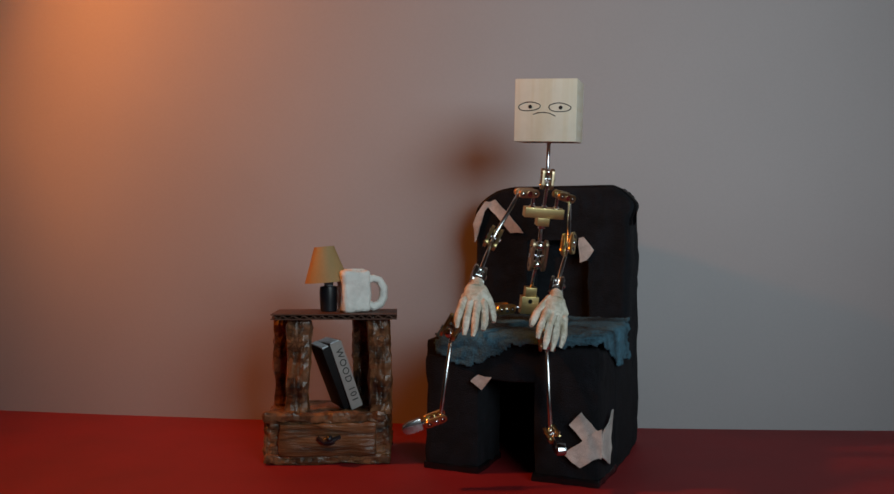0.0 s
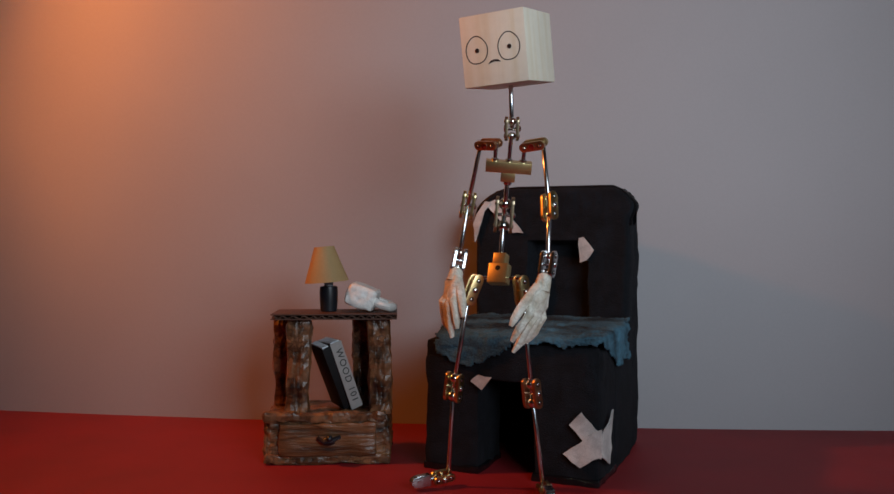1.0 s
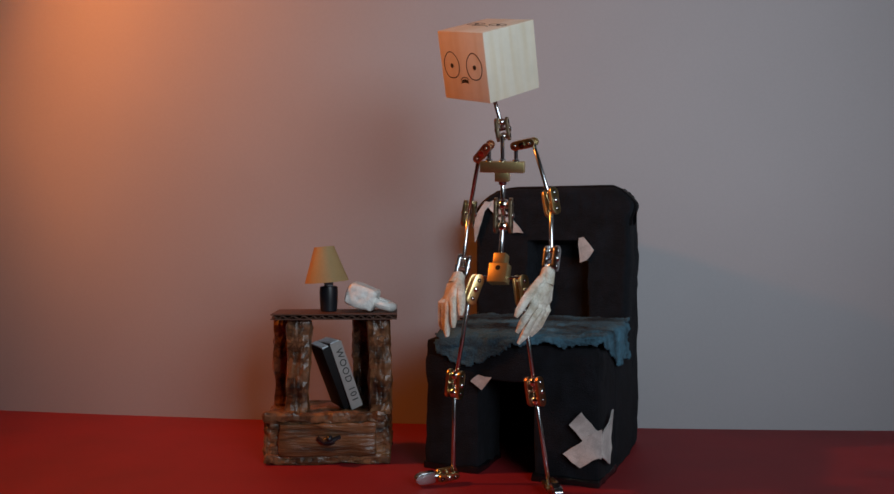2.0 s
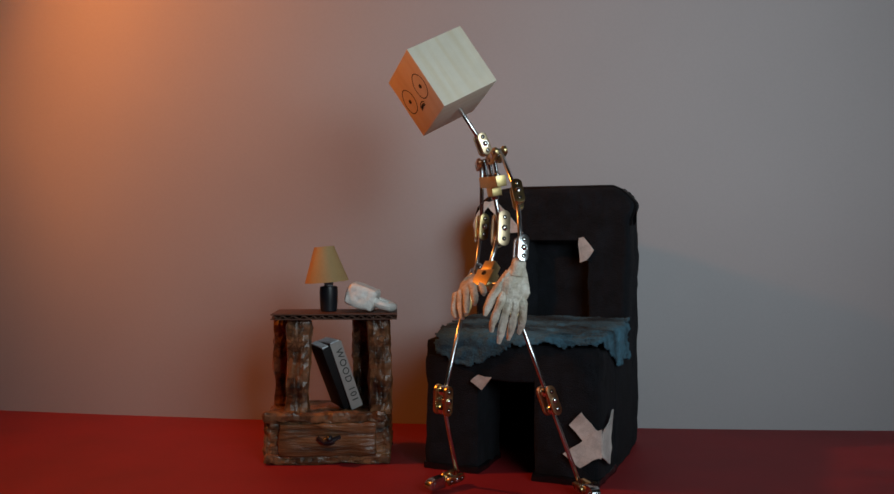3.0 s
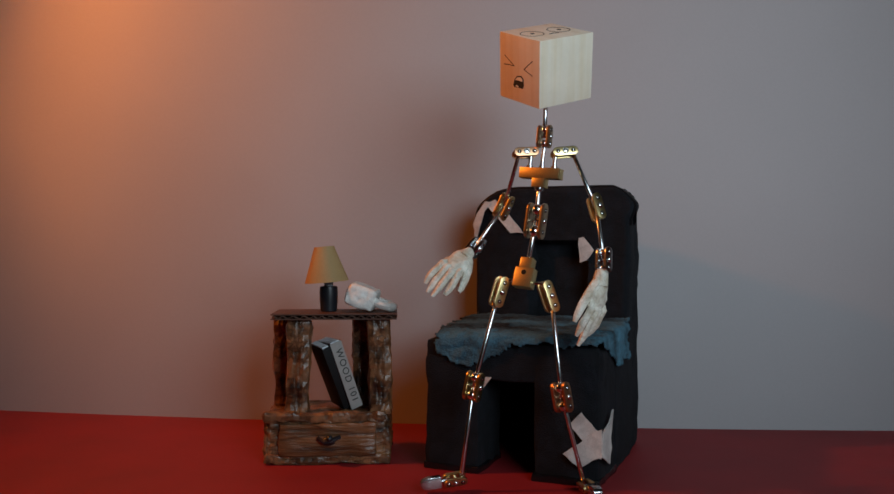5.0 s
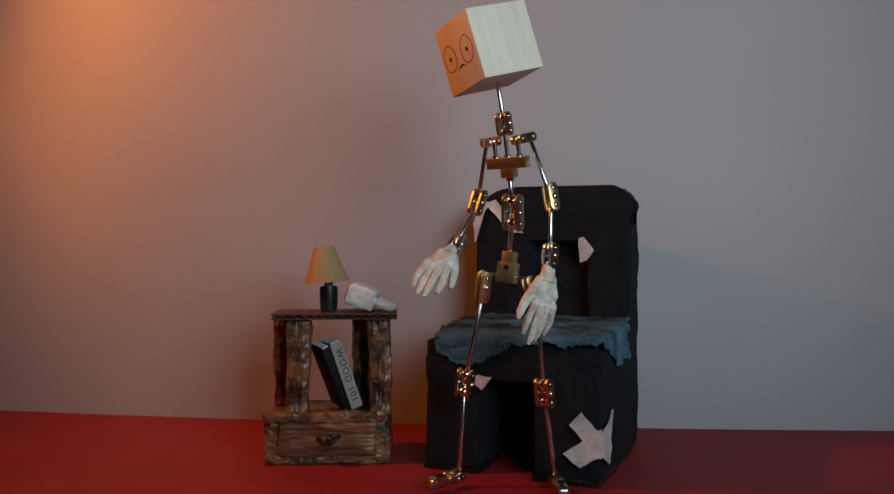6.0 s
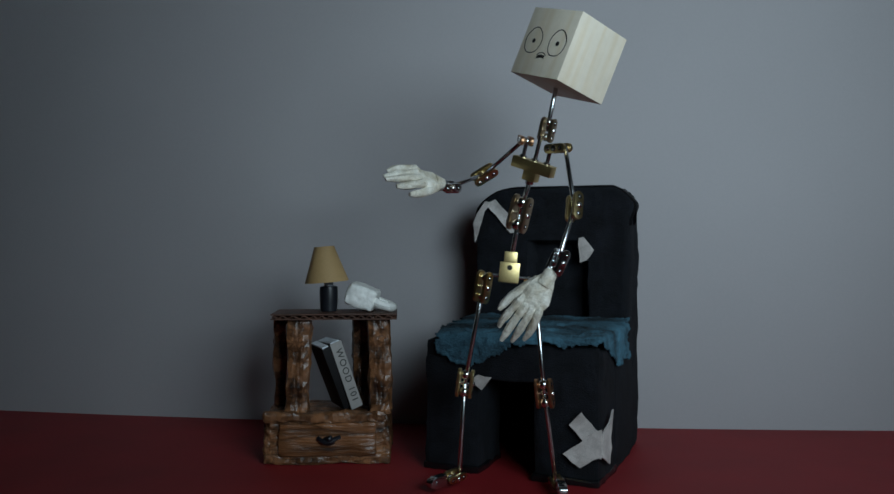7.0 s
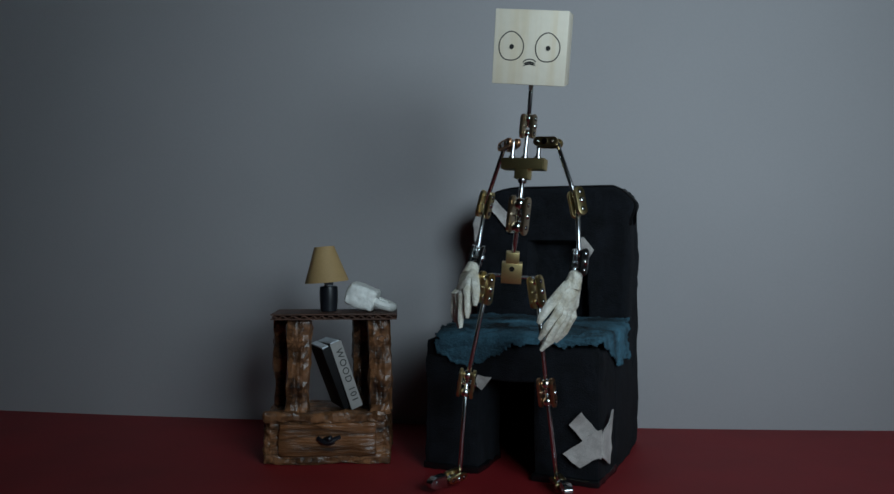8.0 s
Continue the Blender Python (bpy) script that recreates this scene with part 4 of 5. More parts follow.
    stance(0.6, "A", (28.1, 496.6, 202.1), (0.900, 0.383, -0.076, -0.192), ((43.5, 519.6, 170.7), (36.1, 532.6, 154.9), (58.0, 520.3, 153.2), (56.1, 548.8, 133.9), (53.6, 535.4, 105.7), (41.0, 531.4, 100.3), (65.7, 540.4, 99.2), (32.7, 520.1, 99.4), (65.7, 527.3, 94.0), (28.7, 517.4, 160.6), (60.0, 510.3, 159.5), (-1.2, 508.3, 141.6), (76.9, 482.7, 142.4), (-9.5, 523.3, 114.6), (78.4, 466.7, 114.7), (-8.5, 494.1, 77.8), (76.2, 459.4, 68.0), (6.2, 478.7, 90.3), (61.1, 479.0, 82.0), (-8.2, 480.7, 40.4), (68.0, 466.9, 31.6), (-29.5, 477.8, 35.2), (72.8, 445.4, 31.3)))
    stance(0.7, "A", (27.9, 478.9, 193.8), (0.866, 0.454, -0.080, -0.194), ((44.0, 505.1, 165.5), (38.9, 523.4, 154.7), (60.9, 511.4, 152.7), (58.4, 540.1, 133.7), (54.0, 527.2, 105.4), (41.6, 522.3, 101.0), (66.2, 531.8, 99.4), (32.2, 511.9, 100.1), (65.9, 518.5, 94.9), (30.0, 517.4, 157.7), (61.9, 500.1, 158.0), (0.6, 507.5, 138.4), (82.5, 474.6, 141.8), (-7.2, 520.7, 110.3), (82.1, 458.9, 113.9), (-8.5, 490.9, 74.1), (75.2, 452.5, 67.7), (6.7, 470.0, 90.5), (60.4, 470.6, 81.2), (-8.2, 473.6, 40.8), (64.4, 457.9, 30.5), (-29.6, 474.3, 35.9), (71.5, 437.1, 29.0)))
    stance(0.8, "A", (22.3, 489.4, 247.1), (0.967, 0.126, -0.078, -0.205), ((33.0, 495.0, 204.6), (23.4, 491.3, 184.6), (48.3, 493.8, 188.1), (38.9, 503.2, 156.8), (34.7, 494.2, 127.0), (21.0, 495.6, 122.0), (46.0, 486.4, 123.4), (20.6, 495.3, 107.8), (48.8, 485.9, 109.5), (17.9, 493.8, 192.4), (51.8, 492.2, 192.3), (11.1, 507.8, 159.4), (56.1, 479.5, 158.2), (7.2, 499.7, 128.8), (60.1, 473.5, 126.8), (3.2, 474.0, 89.6), (63.3, 466.7, 80.0), (11.7, 486.6, 59.5), (52.1, 484.1, 59.5), (5.7, 477.7, 8.3), (56.7, 476.7, 7.5), (-16.3, 476.0, 4.5), (54.5, 454.9, 6.4)))
    stance(0.9, "R", (31.0, 480.1, 248.6), (0.965, 0.068, -0.041, -0.250), ((35.0, 484.4, 205.0), (21.0, 484.5, 187.7), (46.0, 481.2, 185.8), (32.4, 492.3, 156.6), (29.8, 488.4, 125.5), (17.1, 492.7, 120.4), (40.7, 480.5, 120.7), (12.1, 493.7, 107.3), (42.3, 480.4, 106.7), (17.5, 487.6, 196.6), (51.4, 474.0, 195.6), (11.3, 496.1, 161.7), (55.2, 464.3, 160.5), (6.8, 493.1, 130.2), (54.1, 455.7, 129.7), (-1.8, 479.0, 86.1), (43.3, 450.9, 83.9), (3.8, 488.5, 58.3), (47.3, 477.0, 57.0), (0.7, 493.6, 6.7), (53.4, 475.7, 5.3), (-19.4, 485.1, 4.7), (54.9, 453.9, 6.6)))
    stance(1.0, "R", (33.6, 475.7, 247.0), (0.967, 0.059, -0.034, -0.244), ((36.2, 479.7, 204.4), (21.9, 478.5, 187.1), (47.1, 477.2, 185.2), (32.5, 489.0, 156.6), (29.8, 484.4, 125.7), (17.0, 488.5, 120.6), (40.9, 476.9, 120.8), (11.8, 486.7, 107.7), (42.5, 477.9, 106.9), (18.9, 481.9, 196.1), (52.4, 468.8, 195.1), (12.0, 493.8, 162.3), (54.4, 457.6, 160.3), (6.8, 492.4, 130.7), (52.6, 447.5, 129.9), (-3.5, 480.4, 86.4), (40.3, 442.7, 84.6), (3.8, 488.9, 58.4), (47.2, 476.1, 57.1), (0.7, 493.7, 6.7), (53.4, 475.5, 5.4), (-19.4, 485.2, 4.7), (54.9, 453.6, 6.7)))
    stance(1.5, "R", (33.1, 475.6, 247.1), (0.966, 0.064, -0.035, -0.247), ((36.2, 479.6, 204.4), (21.9, 478.1, 187.1), (47.0, 476.8, 185.2), (32.5, 488.7, 156.6), (29.7, 483.8, 125.7), (16.9, 487.9, 120.6), (40.8, 476.2, 120.9), (11.8, 486.1, 107.7), (42.5, 477.3, 107.0), (18.9, 481.6, 196.0), (52.3, 468.4, 195.0), (12.0, 493.6, 162.3), (54.3, 457.0, 160.3), (6.8, 492.5, 130.7), (52.5, 446.7, 130.0), (-3.5, 480.5, 86.4), (40.2, 441.7, 84.7), (3.8, 488.7, 58.4), (47.2, 475.9, 57.1), (0.7, 493.6, 6.7), (53.4, 475.4, 5.4), (-19.4, 485.1, 4.7), (54.9, 453.5, 6.7)))
    stance(1.6, "R", (34.1, 485.2, 247.2), (0.915, 0.117, 0.064, -0.381), ((35.3, 489.3, 205.5), (21.4, 491.2, 188.0), (46.2, 486.2, 186.1), (33.1, 495.7, 156.4), (30.2, 489.8, 125.6), (17.7, 494.5, 120.6), (41.3, 482.4, 120.7), (12.6, 492.8, 107.6), (43.2, 482.4, 106.8), (20.4, 494.2, 190.0), (51.2, 480.1, 196.5), (12.9, 510.5, 158.2), (58.8, 469.0, 162.6), (8.2, 504.3, 127.1), (56.9, 458.7, 132.3), (-7.2, 489.1, 85.4), (42.0, 446.6, 89.4), (4.6, 498.2, 58.5), (49.7, 482.1, 57.2), (3.5, 498.5, 6.6), (57.5, 481.9, 5.7), (-17.2, 491.3, 4.7), (60.3, 460.1, 6.1)))
    stance(1.7, "R", (34.2, 485.7, 247.3), (0.915, 0.117, 0.064, -0.381), ((35.4, 491.1, 205.7), (21.5, 493.5, 188.2), (46.4, 488.6, 186.3), (33.1, 497.1, 156.4), (30.3, 491.4, 125.6), (17.7, 496.0, 120.6), (41.5, 484.1, 120.6), (12.7, 494.3, 107.5), (43.3, 483.8, 106.7), (20.5, 496.8, 190.2), (51.6, 483.0, 196.9), (13.0, 512.8, 158.3), (59.3, 472.6, 162.7), (8.3, 508.1, 127.0), (57.4, 463.1, 132.2), (-7.3, 494.5, 84.7), (42.7, 453.9, 88.5), (4.6, 499.1, 58.4), (49.8, 482.7, 57.1), (3.5, 498.9, 6.5), (57.5, 482.1, 5.6), (-17.2, 491.6, 4.6), (60.3, 460.3, 6.0)))
    stance(2.8, "R", (-3.2, 480.1, 235.2), (0.764, 0.375, -0.086, -0.519), ((22.7, 489.0, 204.7), (14.5, 496.8, 186.3), (37.9, 486.8, 187.9), (31.5, 497.7, 156.4), (30.3, 493.9, 125.2), (17.3, 497.5, 119.7), (41.2, 486.1, 120.4), (12.5, 493.1, 107.3), (42.7, 485.5, 106.5), (13.4, 501.0, 189.3), (39.7, 479.1, 197.7), (13.4, 518.6, 157.4), (51.8, 470.3, 164.3), (11.7, 511.7, 126.2), (53.8, 463.2, 133.0), (-3.0, 479.8, 94.9), (47.8, 457.9, 86.5), (4.6, 499.4, 58.4), (49.4, 483.4, 56.9), (3.5, 499.4, 6.4), (56.7, 479.6, 5.4), (-17.3, 492.6, 4.8), (58.8, 457.8, 6.6)))
    stance(2.9, "R", (-3.2, 480.1, 235.2), (0.764, 0.375, -0.086, -0.519), ((22.7, 488.8, 204.7), (14.5, 496.5, 186.3), (37.9, 486.5, 187.9), (31.5, 497.5, 156.4), (30.3, 493.7, 125.2), (17.3, 497.3, 119.7), (41.2, 485.8, 120.4), (12.5, 492.9, 107.3), (42.7, 485.4, 106.5), (13.4, 500.6, 189.3), (39.6, 478.8, 197.7), (13.4, 518.1, 157.3), (51.8, 470.0, 164.3), (11.6, 510.1, 126.3), (53.8, 462.9, 133.0), (-3.0, 478.2, 95.1), (47.7, 457.6, 86.5), (4.6, 499.3, 58.4), (49.4, 483.3, 56.9), (3.5, 499.4, 6.4), (56.7, 479.5, 5.4), (-17.3, 492.6, 4.8), (58.8, 457.7, 6.6)))
    stance(3.0, "R", (-3.1, 492.5, 232.9), (0.807, 0.106, -0.269, -0.515), ((20.4, 491.3, 196.8), (21.4, 505.5, 179.3), (30.0, 481.6, 178.5), (31.0, 496.4, 148.5), (22.3, 482.6, 121.8), (12.9, 491.6, 113.8), (32.8, 474.6, 114.4), (8.8, 488.9, 100.5), (39.1, 474.0, 101.8), (20.6, 510.6, 186.1), (29.4, 475.7, 191.8), (20.8, 515.6, 149.8), (36.9, 450.6, 166.3), (16.5, 501.2, 121.6), (37.6, 436.0, 137.9), (4.7, 458.8, 105.2), (29.4, 431.1, 91.7), (-2.2, 474.6, 53.7), (55.9, 469.6, 54.4), (5.9, 494.6, 6.5), (74.2, 476.9, 6.1), (-10.2, 479.8, 4.4), (79.2, 455.6, 7.1)))
    stance(3.1, "R", (-12.2, 498.4, 226.9), (0.763, 0.162, -0.302, -0.548), ((15.9, 497.3, 194.2), (16.4, 509.2, 175.2), (26.0, 485.8, 177.6), (29.4, 497.7, 146.5), (22.4, 486.3, 118.1), (12.6, 495.1, 112.6), (32.5, 477.6, 112.8), (9.2, 493.0, 99.1), (39.5, 475.8, 100.6), (16.9, 515.0, 181.6), (25.1, 480.9, 190.3), (17.8, 515.1, 145.0), (36.6, 457.6, 164.6), (12.8, 496.8, 119.3), (39.8, 441.6, 137.0), (3.6, 452.8, 105.4), (38.3, 435.7, 90.3), (-1.9, 478.0, 52.7), (57.4, 475.7, 54.0), (5.5, 501.8, 7.1), (74.8, 478.2, 5.0), (-9.1, 485.5, 4.4), (81.2, 457.3, 6.4)))
    stance(3.2, "R", (-15.1, 502.6, 224.8), (0.769, 0.162, -0.327, -0.525), ((15.4, 501.0, 193.7), (15.4, 512.1, 174.5), (26.2, 489.4, 177.8), (29.2, 500.1, 146.3), (23.0, 487.6, 118.0), (11.2, 493.3, 112.5), (34.8, 481.1, 113.4), (8.3, 492.0, 98.8), (42.0, 479.3, 101.3), (15.8, 518.1, 180.9), (25.3, 484.5, 190.5), (16.9, 515.8, 144.4), (41.2, 460.5, 167.9), (12.2, 496.6, 119.3), (48.5, 444.4, 141.2), (0.9, 453.3, 104.8), (52.8, 438.5, 94.5), (-1.3, 475.4, 52.6), (57.6, 473.1, 54.1), (5.5, 498.8, 6.7), (74.5, 476.6, 5.0), (-8.2, 481.7, 4.8), (80.9, 455.7, 6.7)))
    stance(3.3, "R", (-15.1, 502.6, 224.8), (0.769, 0.162, -0.327, -0.525), ((15.4, 501.4, 193.7), (15.4, 512.5, 174.5), (26.3, 489.8, 177.8), (29.3, 500.5, 146.3), (23.0, 488.0, 118.0), (11.2, 493.7, 112.5), (34.8, 481.5, 113.3), (8.3, 492.1, 98.8), (42.0, 479.7, 101.2), (15.8, 518.6, 180.9), (25.4, 485.0, 190.6), (16.9, 516.4, 144.4), (41.3, 461.0, 168.0), (12.2, 497.2, 119.3), (48.6, 445.0, 141.2), (0.9, 454.0, 104.8), (52.9, 439.1, 94.5), (-1.3, 475.5, 52.6), (57.6, 473.1, 54.1), (5.5, 498.8, 6.6), (74.5, 476.6, 5.0), (-8.2, 481.7, 4.8), (80.9, 455.7, 6.7)))
    stance(3.4, "R", (-32.8, 530.9, 209.6), (0.657, 0.264, -0.396, -0.584), ((0.5, 521.8, 185.3), (1.6, 533.3, 166.4), (12.2, 510.5, 169.5), (10.9, 518.7, 137.0), (3.6, 505.6, 109.4), (-7.6, 512.1, 102.2), (15.8, 500.0, 102.7), (-11.5, 509.0, 88.9), (21.3, 491.1, 93.4), (3.6, 540.1, 173.9), (9.4, 504.9, 180.1), (4.2, 527.7, 139.6), (18.6, 475.1, 161.1), (-2.0, 507.3, 115.7), (20.9, 456.3, 135.3), (-10.1, 463.2, 101.8), (18.3, 450.2, 88.7), (-16.8, 480.7, 48.0), (43.1, 495.3, 48.6), (8.3, 500.9, 7.2), (66.6, 480.9, 4.5), (-10.5, 490.0, 3.9), (69.2, 459.2, 7.0)))
    stance(3.5, "S", (67.1, 475.5, 244.6), (0.890, 0.037, 0.023, -0.454), ((66.7, 485.2, 202.4), (54.6, 493.7, 185.5), (75.6, 479.5, 183.2), (60.9, 486.0, 153.1), (52.0, 481.9, 123.4), (42.6, 491.8, 118.6), (58.4, 470.6, 117.0), (36.5, 488.9, 106.3), (62.1, 470.2, 103.4), (55.0, 481.6, 194.1), (82.8, 485.4, 195.4), (52.8, 449.8, 176.2), (118.0, 488.7, 186.2), (41.2, 425.8, 158.7), (141.0, 471.5, 172.2), (20.3, 387.6, 140.9), (177.7, 473.9, 142.9), (20.9, 486.4, 58.8), (66.4, 469.4, 53.5), (8.8, 478.9, 8.3), (83.2, 477.6, 4.9), (-13.7, 478.7, 5.6), (83.5, 455.8, 7.1)))
    stance(3.6, "S", (79.6, 487.9, 242.1), (0.923, -0.007, 0.069, -0.379), ((72.3, 491.5, 199.6), (55.0, 494.2, 183.3), (79.5, 487.9, 179.1), (59.6, 482.5, 152.0), (49.6, 476.8, 122.8), (39.7, 486.3, 118.9), (56.3, 465.6, 117.2), (34.3, 485.5, 106.0), (60.3, 466.2, 103.7), (60.6, 484.9, 193.0), (87.5, 489.3, 191.7), (57.7, 518.4, 178.9), (120.9, 484.1, 177.9), (39.6, 501.0, 159.1), (144.5, 469.1, 162.3), (10.7, 470.0, 138.7), (180.3, 477.0, 133.0), (18.9, 484.9, 58.4), (65.6, 469.2, 53.9), (6.7, 475.9, 8.2), (82.9, 476.0, 5.3), (-15.7, 475.8, 5.5), (83.3, 454.3, 7.5)))
    stance(3.7, "S", (92.8, 510.7, 235.9), (0.931, -0.134, 0.104, -0.322), ((80.3, 505.2, 195.8), (62.9, 508.7, 181.7), (84.1, 496.5, 175.4), (61.2, 495.4, 150.3), (50.8, 484.9, 122.7), (40.4, 493.9, 117.8), (57.4, 473.5, 117.1), (34.9, 494.2, 104.8), (60.9, 471.4, 103.6), (64.6, 499.4, 190.1), (92.0, 494.0, 185.3), (56.7, 529.4, 170.8), (124.2, 491.8, 168.4), (36.0, 513.0, 152.8), (143.6, 470.7, 154.1), (5.2, 480.4, 138.6), (177.2, 476.1, 121.7), (19.2, 484.4, 58.4), (66.3, 475.0, 54.1), (7.0, 476.3, 8.0), (82.1, 479.4, 4.7), (-15.2, 477.2, 5.6), (83.9, 457.6, 6.7)))
    stance(3.8, "S", (102.3, 519.6, 229.4), (0.935, -0.153, 0.134, -0.289), ((85.1, 509.7, 191.9), (66.4, 514.2, 180.3), (86.0, 500.9, 171.4), (61.2, 502.4, 148.6), (49.2, 490.7, 122.0), (38.9, 499.4, 116.8), (57.6, 480.6, 116.0), (33.1, 499.3, 103.9), (61.5, 476.1, 103.3), (68.2, 504.5, 188.2), (95.1, 497.9, 180.6), (55.6, 533.2, 169.5), (124.8, 500.0, 159.6), (31.8, 519.7, 152.9), (143.8, 482.5, 140.6), (-1.9, 489.6, 139.9), (179.5, 489.7, 110.9), (17.3, 486.1, 58.3), (66.6, 476.9, 53.6), (5.8, 477.6, 7.9), (82.4, 480.8, 4.3), (-16.4, 479.1, 5.8), (85.5, 459.2, 6.4)))
    stance(4.0, "S", (103.7, 521.7, 228.1), (0.932, -0.171, 0.157, -0.276), ((85.8, 511.0, 191.1), (66.7, 514.2, 179.5), (87.1, 502.2, 170.7), (61.3, 499.5, 149.0), (49.5, 489.9, 121.6), (38.2, 497.6, 116.8), (58.0, 480.0, 115.4), (34.1, 499.2, 103.5), (60.7, 474.0, 103.1), (68.9, 505.9, 187.7), (97.6, 502.1, 180.0), (54.7, 533.7, 168.9), (126.5, 506.9, 158.3), (29.8, 521.6, 152.9), (144.8, 488.8, 139.1), (-4.8, 492.0, 141.4), (179.2, 494.6, 107.6), (17.3, 486.0, 58.3), (66.7, 477.6, 53.6), (5.3, 477.5, 7.9), (82.3, 479.8, 4.1), (-17.1, 478.3, 6.0), (85.4, 458.2, 6.6)))
    stance(4.1, "S", (108.9, 524.6, 224.5), (0.923, -0.213, 0.189, -0.260), ((87.9, 512.5, 189.9), (68.1, 514.8, 179.4), (88.3, 503.0, 169.7), (61.5, 500.3, 149.1), (49.6, 490.7, 121.6), (38.3, 498.4, 116.8), (58.1, 480.8, 115.4), (34.1, 499.3, 103.4), (60.8, 474.7, 103.0), (70.0, 506.8, 186.9), (100.1, 507.3, 178.2), (55.8, 535.0, 168.6), (126.7, 505.7, 153.3), (29.9, 523.7, 153.6), (143.5, 486.3, 134.2), (-5.4, 494.7, 142.8), (176.6, 498.0, 103.0), (17.3, 486.0, 58.3), (66.7, 477.8, 53.6), (5.3, 477.4, 7.9), (82.3, 479.8, 4.1), (-17.1, 478.4, 6.0), (85.4, 458.3, 6.6)))
    stance(4.5, "S", (109.1, 525.6, 224.7), (0.923, -0.213, 0.189, -0.260), ((88.1, 513.4, 190.0), (68.3, 515.9, 179.5), (88.4, 504.0, 169.8), (61.6, 501.5, 149.1), (49.7, 492.1, 121.5), (38.4, 499.8, 116.7), (58.2, 482.3, 115.3), (34.1, 499.5, 103.4), (61.0, 476.1, 103.0), (70.1, 507.9, 186.9), (100.2, 508.2, 178.3), (55.9, 536.1, 168.7), (126.7, 505.6, 153.3), (30.0, 525.1, 153.6), (143.5, 486.1, 134.2), (-5.5, 496.1, 142.8), (176.6, 497.9, 103.0), (17.3, 486.0, 58.3), (66.7, 478.2, 53.5), (5.3, 477.4, 7.9), (82.3, 480.1, 4.0), (-17.1, 478.4, 6.0), (85.4, 458.6, 6.5)))
    stance(4.6, "S", (98.5, 546.2, 227.1), (0.918, -0.281, 0.096, -0.262), ((83.7, 528.6, 191.4), (65.2, 527.9, 178.8), (87.7, 519.4, 171.2), (62.8, 510.6, 149.3), (51.6, 501.6, 121.3), (39.8, 508.8, 115.9), (59.0, 490.7, 115.1), (34.6, 505.5, 103.1), (63.3, 489.4, 101.8), (65.9, 522.7, 187.5), (97.7, 523.0, 182.9), (48.3, 532.1, 156.9), (117.8, 505.8, 157.7), (25.1, 520.8, 138.1), (125.1, 480.8, 139.2), (-9.2, 490.2, 128.3), (138.6, 504.6, 100.9), (17.8, 491.6, 58.0), (65.7, 474.3, 54.2), (7.7, 480.7, 7.6), (80.5, 478.5, 4.5), (-14.6, 480.9, 5.5), (83.8, 457.0, 6.9)))
    stance(4.7, "S", (74.7, 514.4, 242.0), (0.965, -0.085, 0.028, -0.245), ((69.3, 511.8, 200.1), (54.8, 515.9, 182.9), (77.0, 503.9, 180.6), (59.1, 503.8, 151.2), (51.0, 498.7, 121.1), (37.8, 503.6, 117.5), (59.8, 489.1, 115.2), (33.1, 501.2, 104.4), (64.5, 488.1, 101.9), (52.2, 509.2, 190.3), (85.5, 507.4, 190.2), (42.4, 529.4, 161.5), (97.7, 495.2, 158.0), (21.8, 522.6, 138.1), (100.5, 480.4, 129.8), (-9.3, 494.7, 116.4), (91.7, 478.0, 83.6), (17.4, 489.4, 58.3), (68.4, 473.6, 54.3), (7.7, 479.8, 7.7), (83.3, 478.1, 4.6), (-14.6, 480.3, 5.6), (87.9, 456.8, 6.9)))
    stance(5.8, "R", (10.8, 461.0, 249.2), (0.830, 0.126, -0.115, -0.531), ((22.7, 464.7, 207.8), (16.4, 476.6, 189.6), (35.1, 459.6, 189.0), (31.3, 475.5, 158.9), (30.7, 478.9, 127.5), (18.0, 483.5, 122.7), (43.6, 476.6, 121.6), (15.9, 483.9, 108.7), (47.6, 477.5, 108.1), (15.2, 481.6, 199.6), (37.7, 467.1, 201.2), (13.5, 491.0, 164.3), (49.4, 462.5, 166.7), (3.8, 477.2, 137.2), (49.7, 459.0, 134.8), (-14.9, 444.8, 108.7), (42.7, 454.2, 88.4), (9.7, 491.5, 59.7), (51.8, 476.3, 57.9), (8.3, 494.2, 7.7), (61.1, 483.3, 7.1), (-9.0, 481.1, 4.3), (62.6, 461.4, 6.5)))
    stance(5.9, "R", (10.8, 458.7, 248.6), (0.830, 0.126, -0.115, -0.531), ((22.6, 462.5, 207.5), (16.2, 474.3, 189.4), (34.9, 457.3, 188.8), (31.2, 473.3, 158.8), (30.6, 477.0, 127.5), (17.9, 481.8, 122.8), (43.4, 474.5, 121.6), (15.9, 482.3, 108.8), (47.5, 476.0, 108.2), (15.1, 479.2, 199.4), (37.5, 464.8, 201.1), (13.4, 488.0, 164.0), (49.2, 460.1, 166.7), (2.9, 471.6, 138.7), (49.5, 456.1, 134.8), (-16.0, 437.9, 111.9), (42.4, 451.1, 88.5), (9.7, 490.4, 59.8), (51.7, 475.2, 58.1), (8.3, 493.6, 7.9), (61.0, 482.6, 7.2), (-9.0, 480.4, 4.4), (62.5, 460.7, 6.6)))
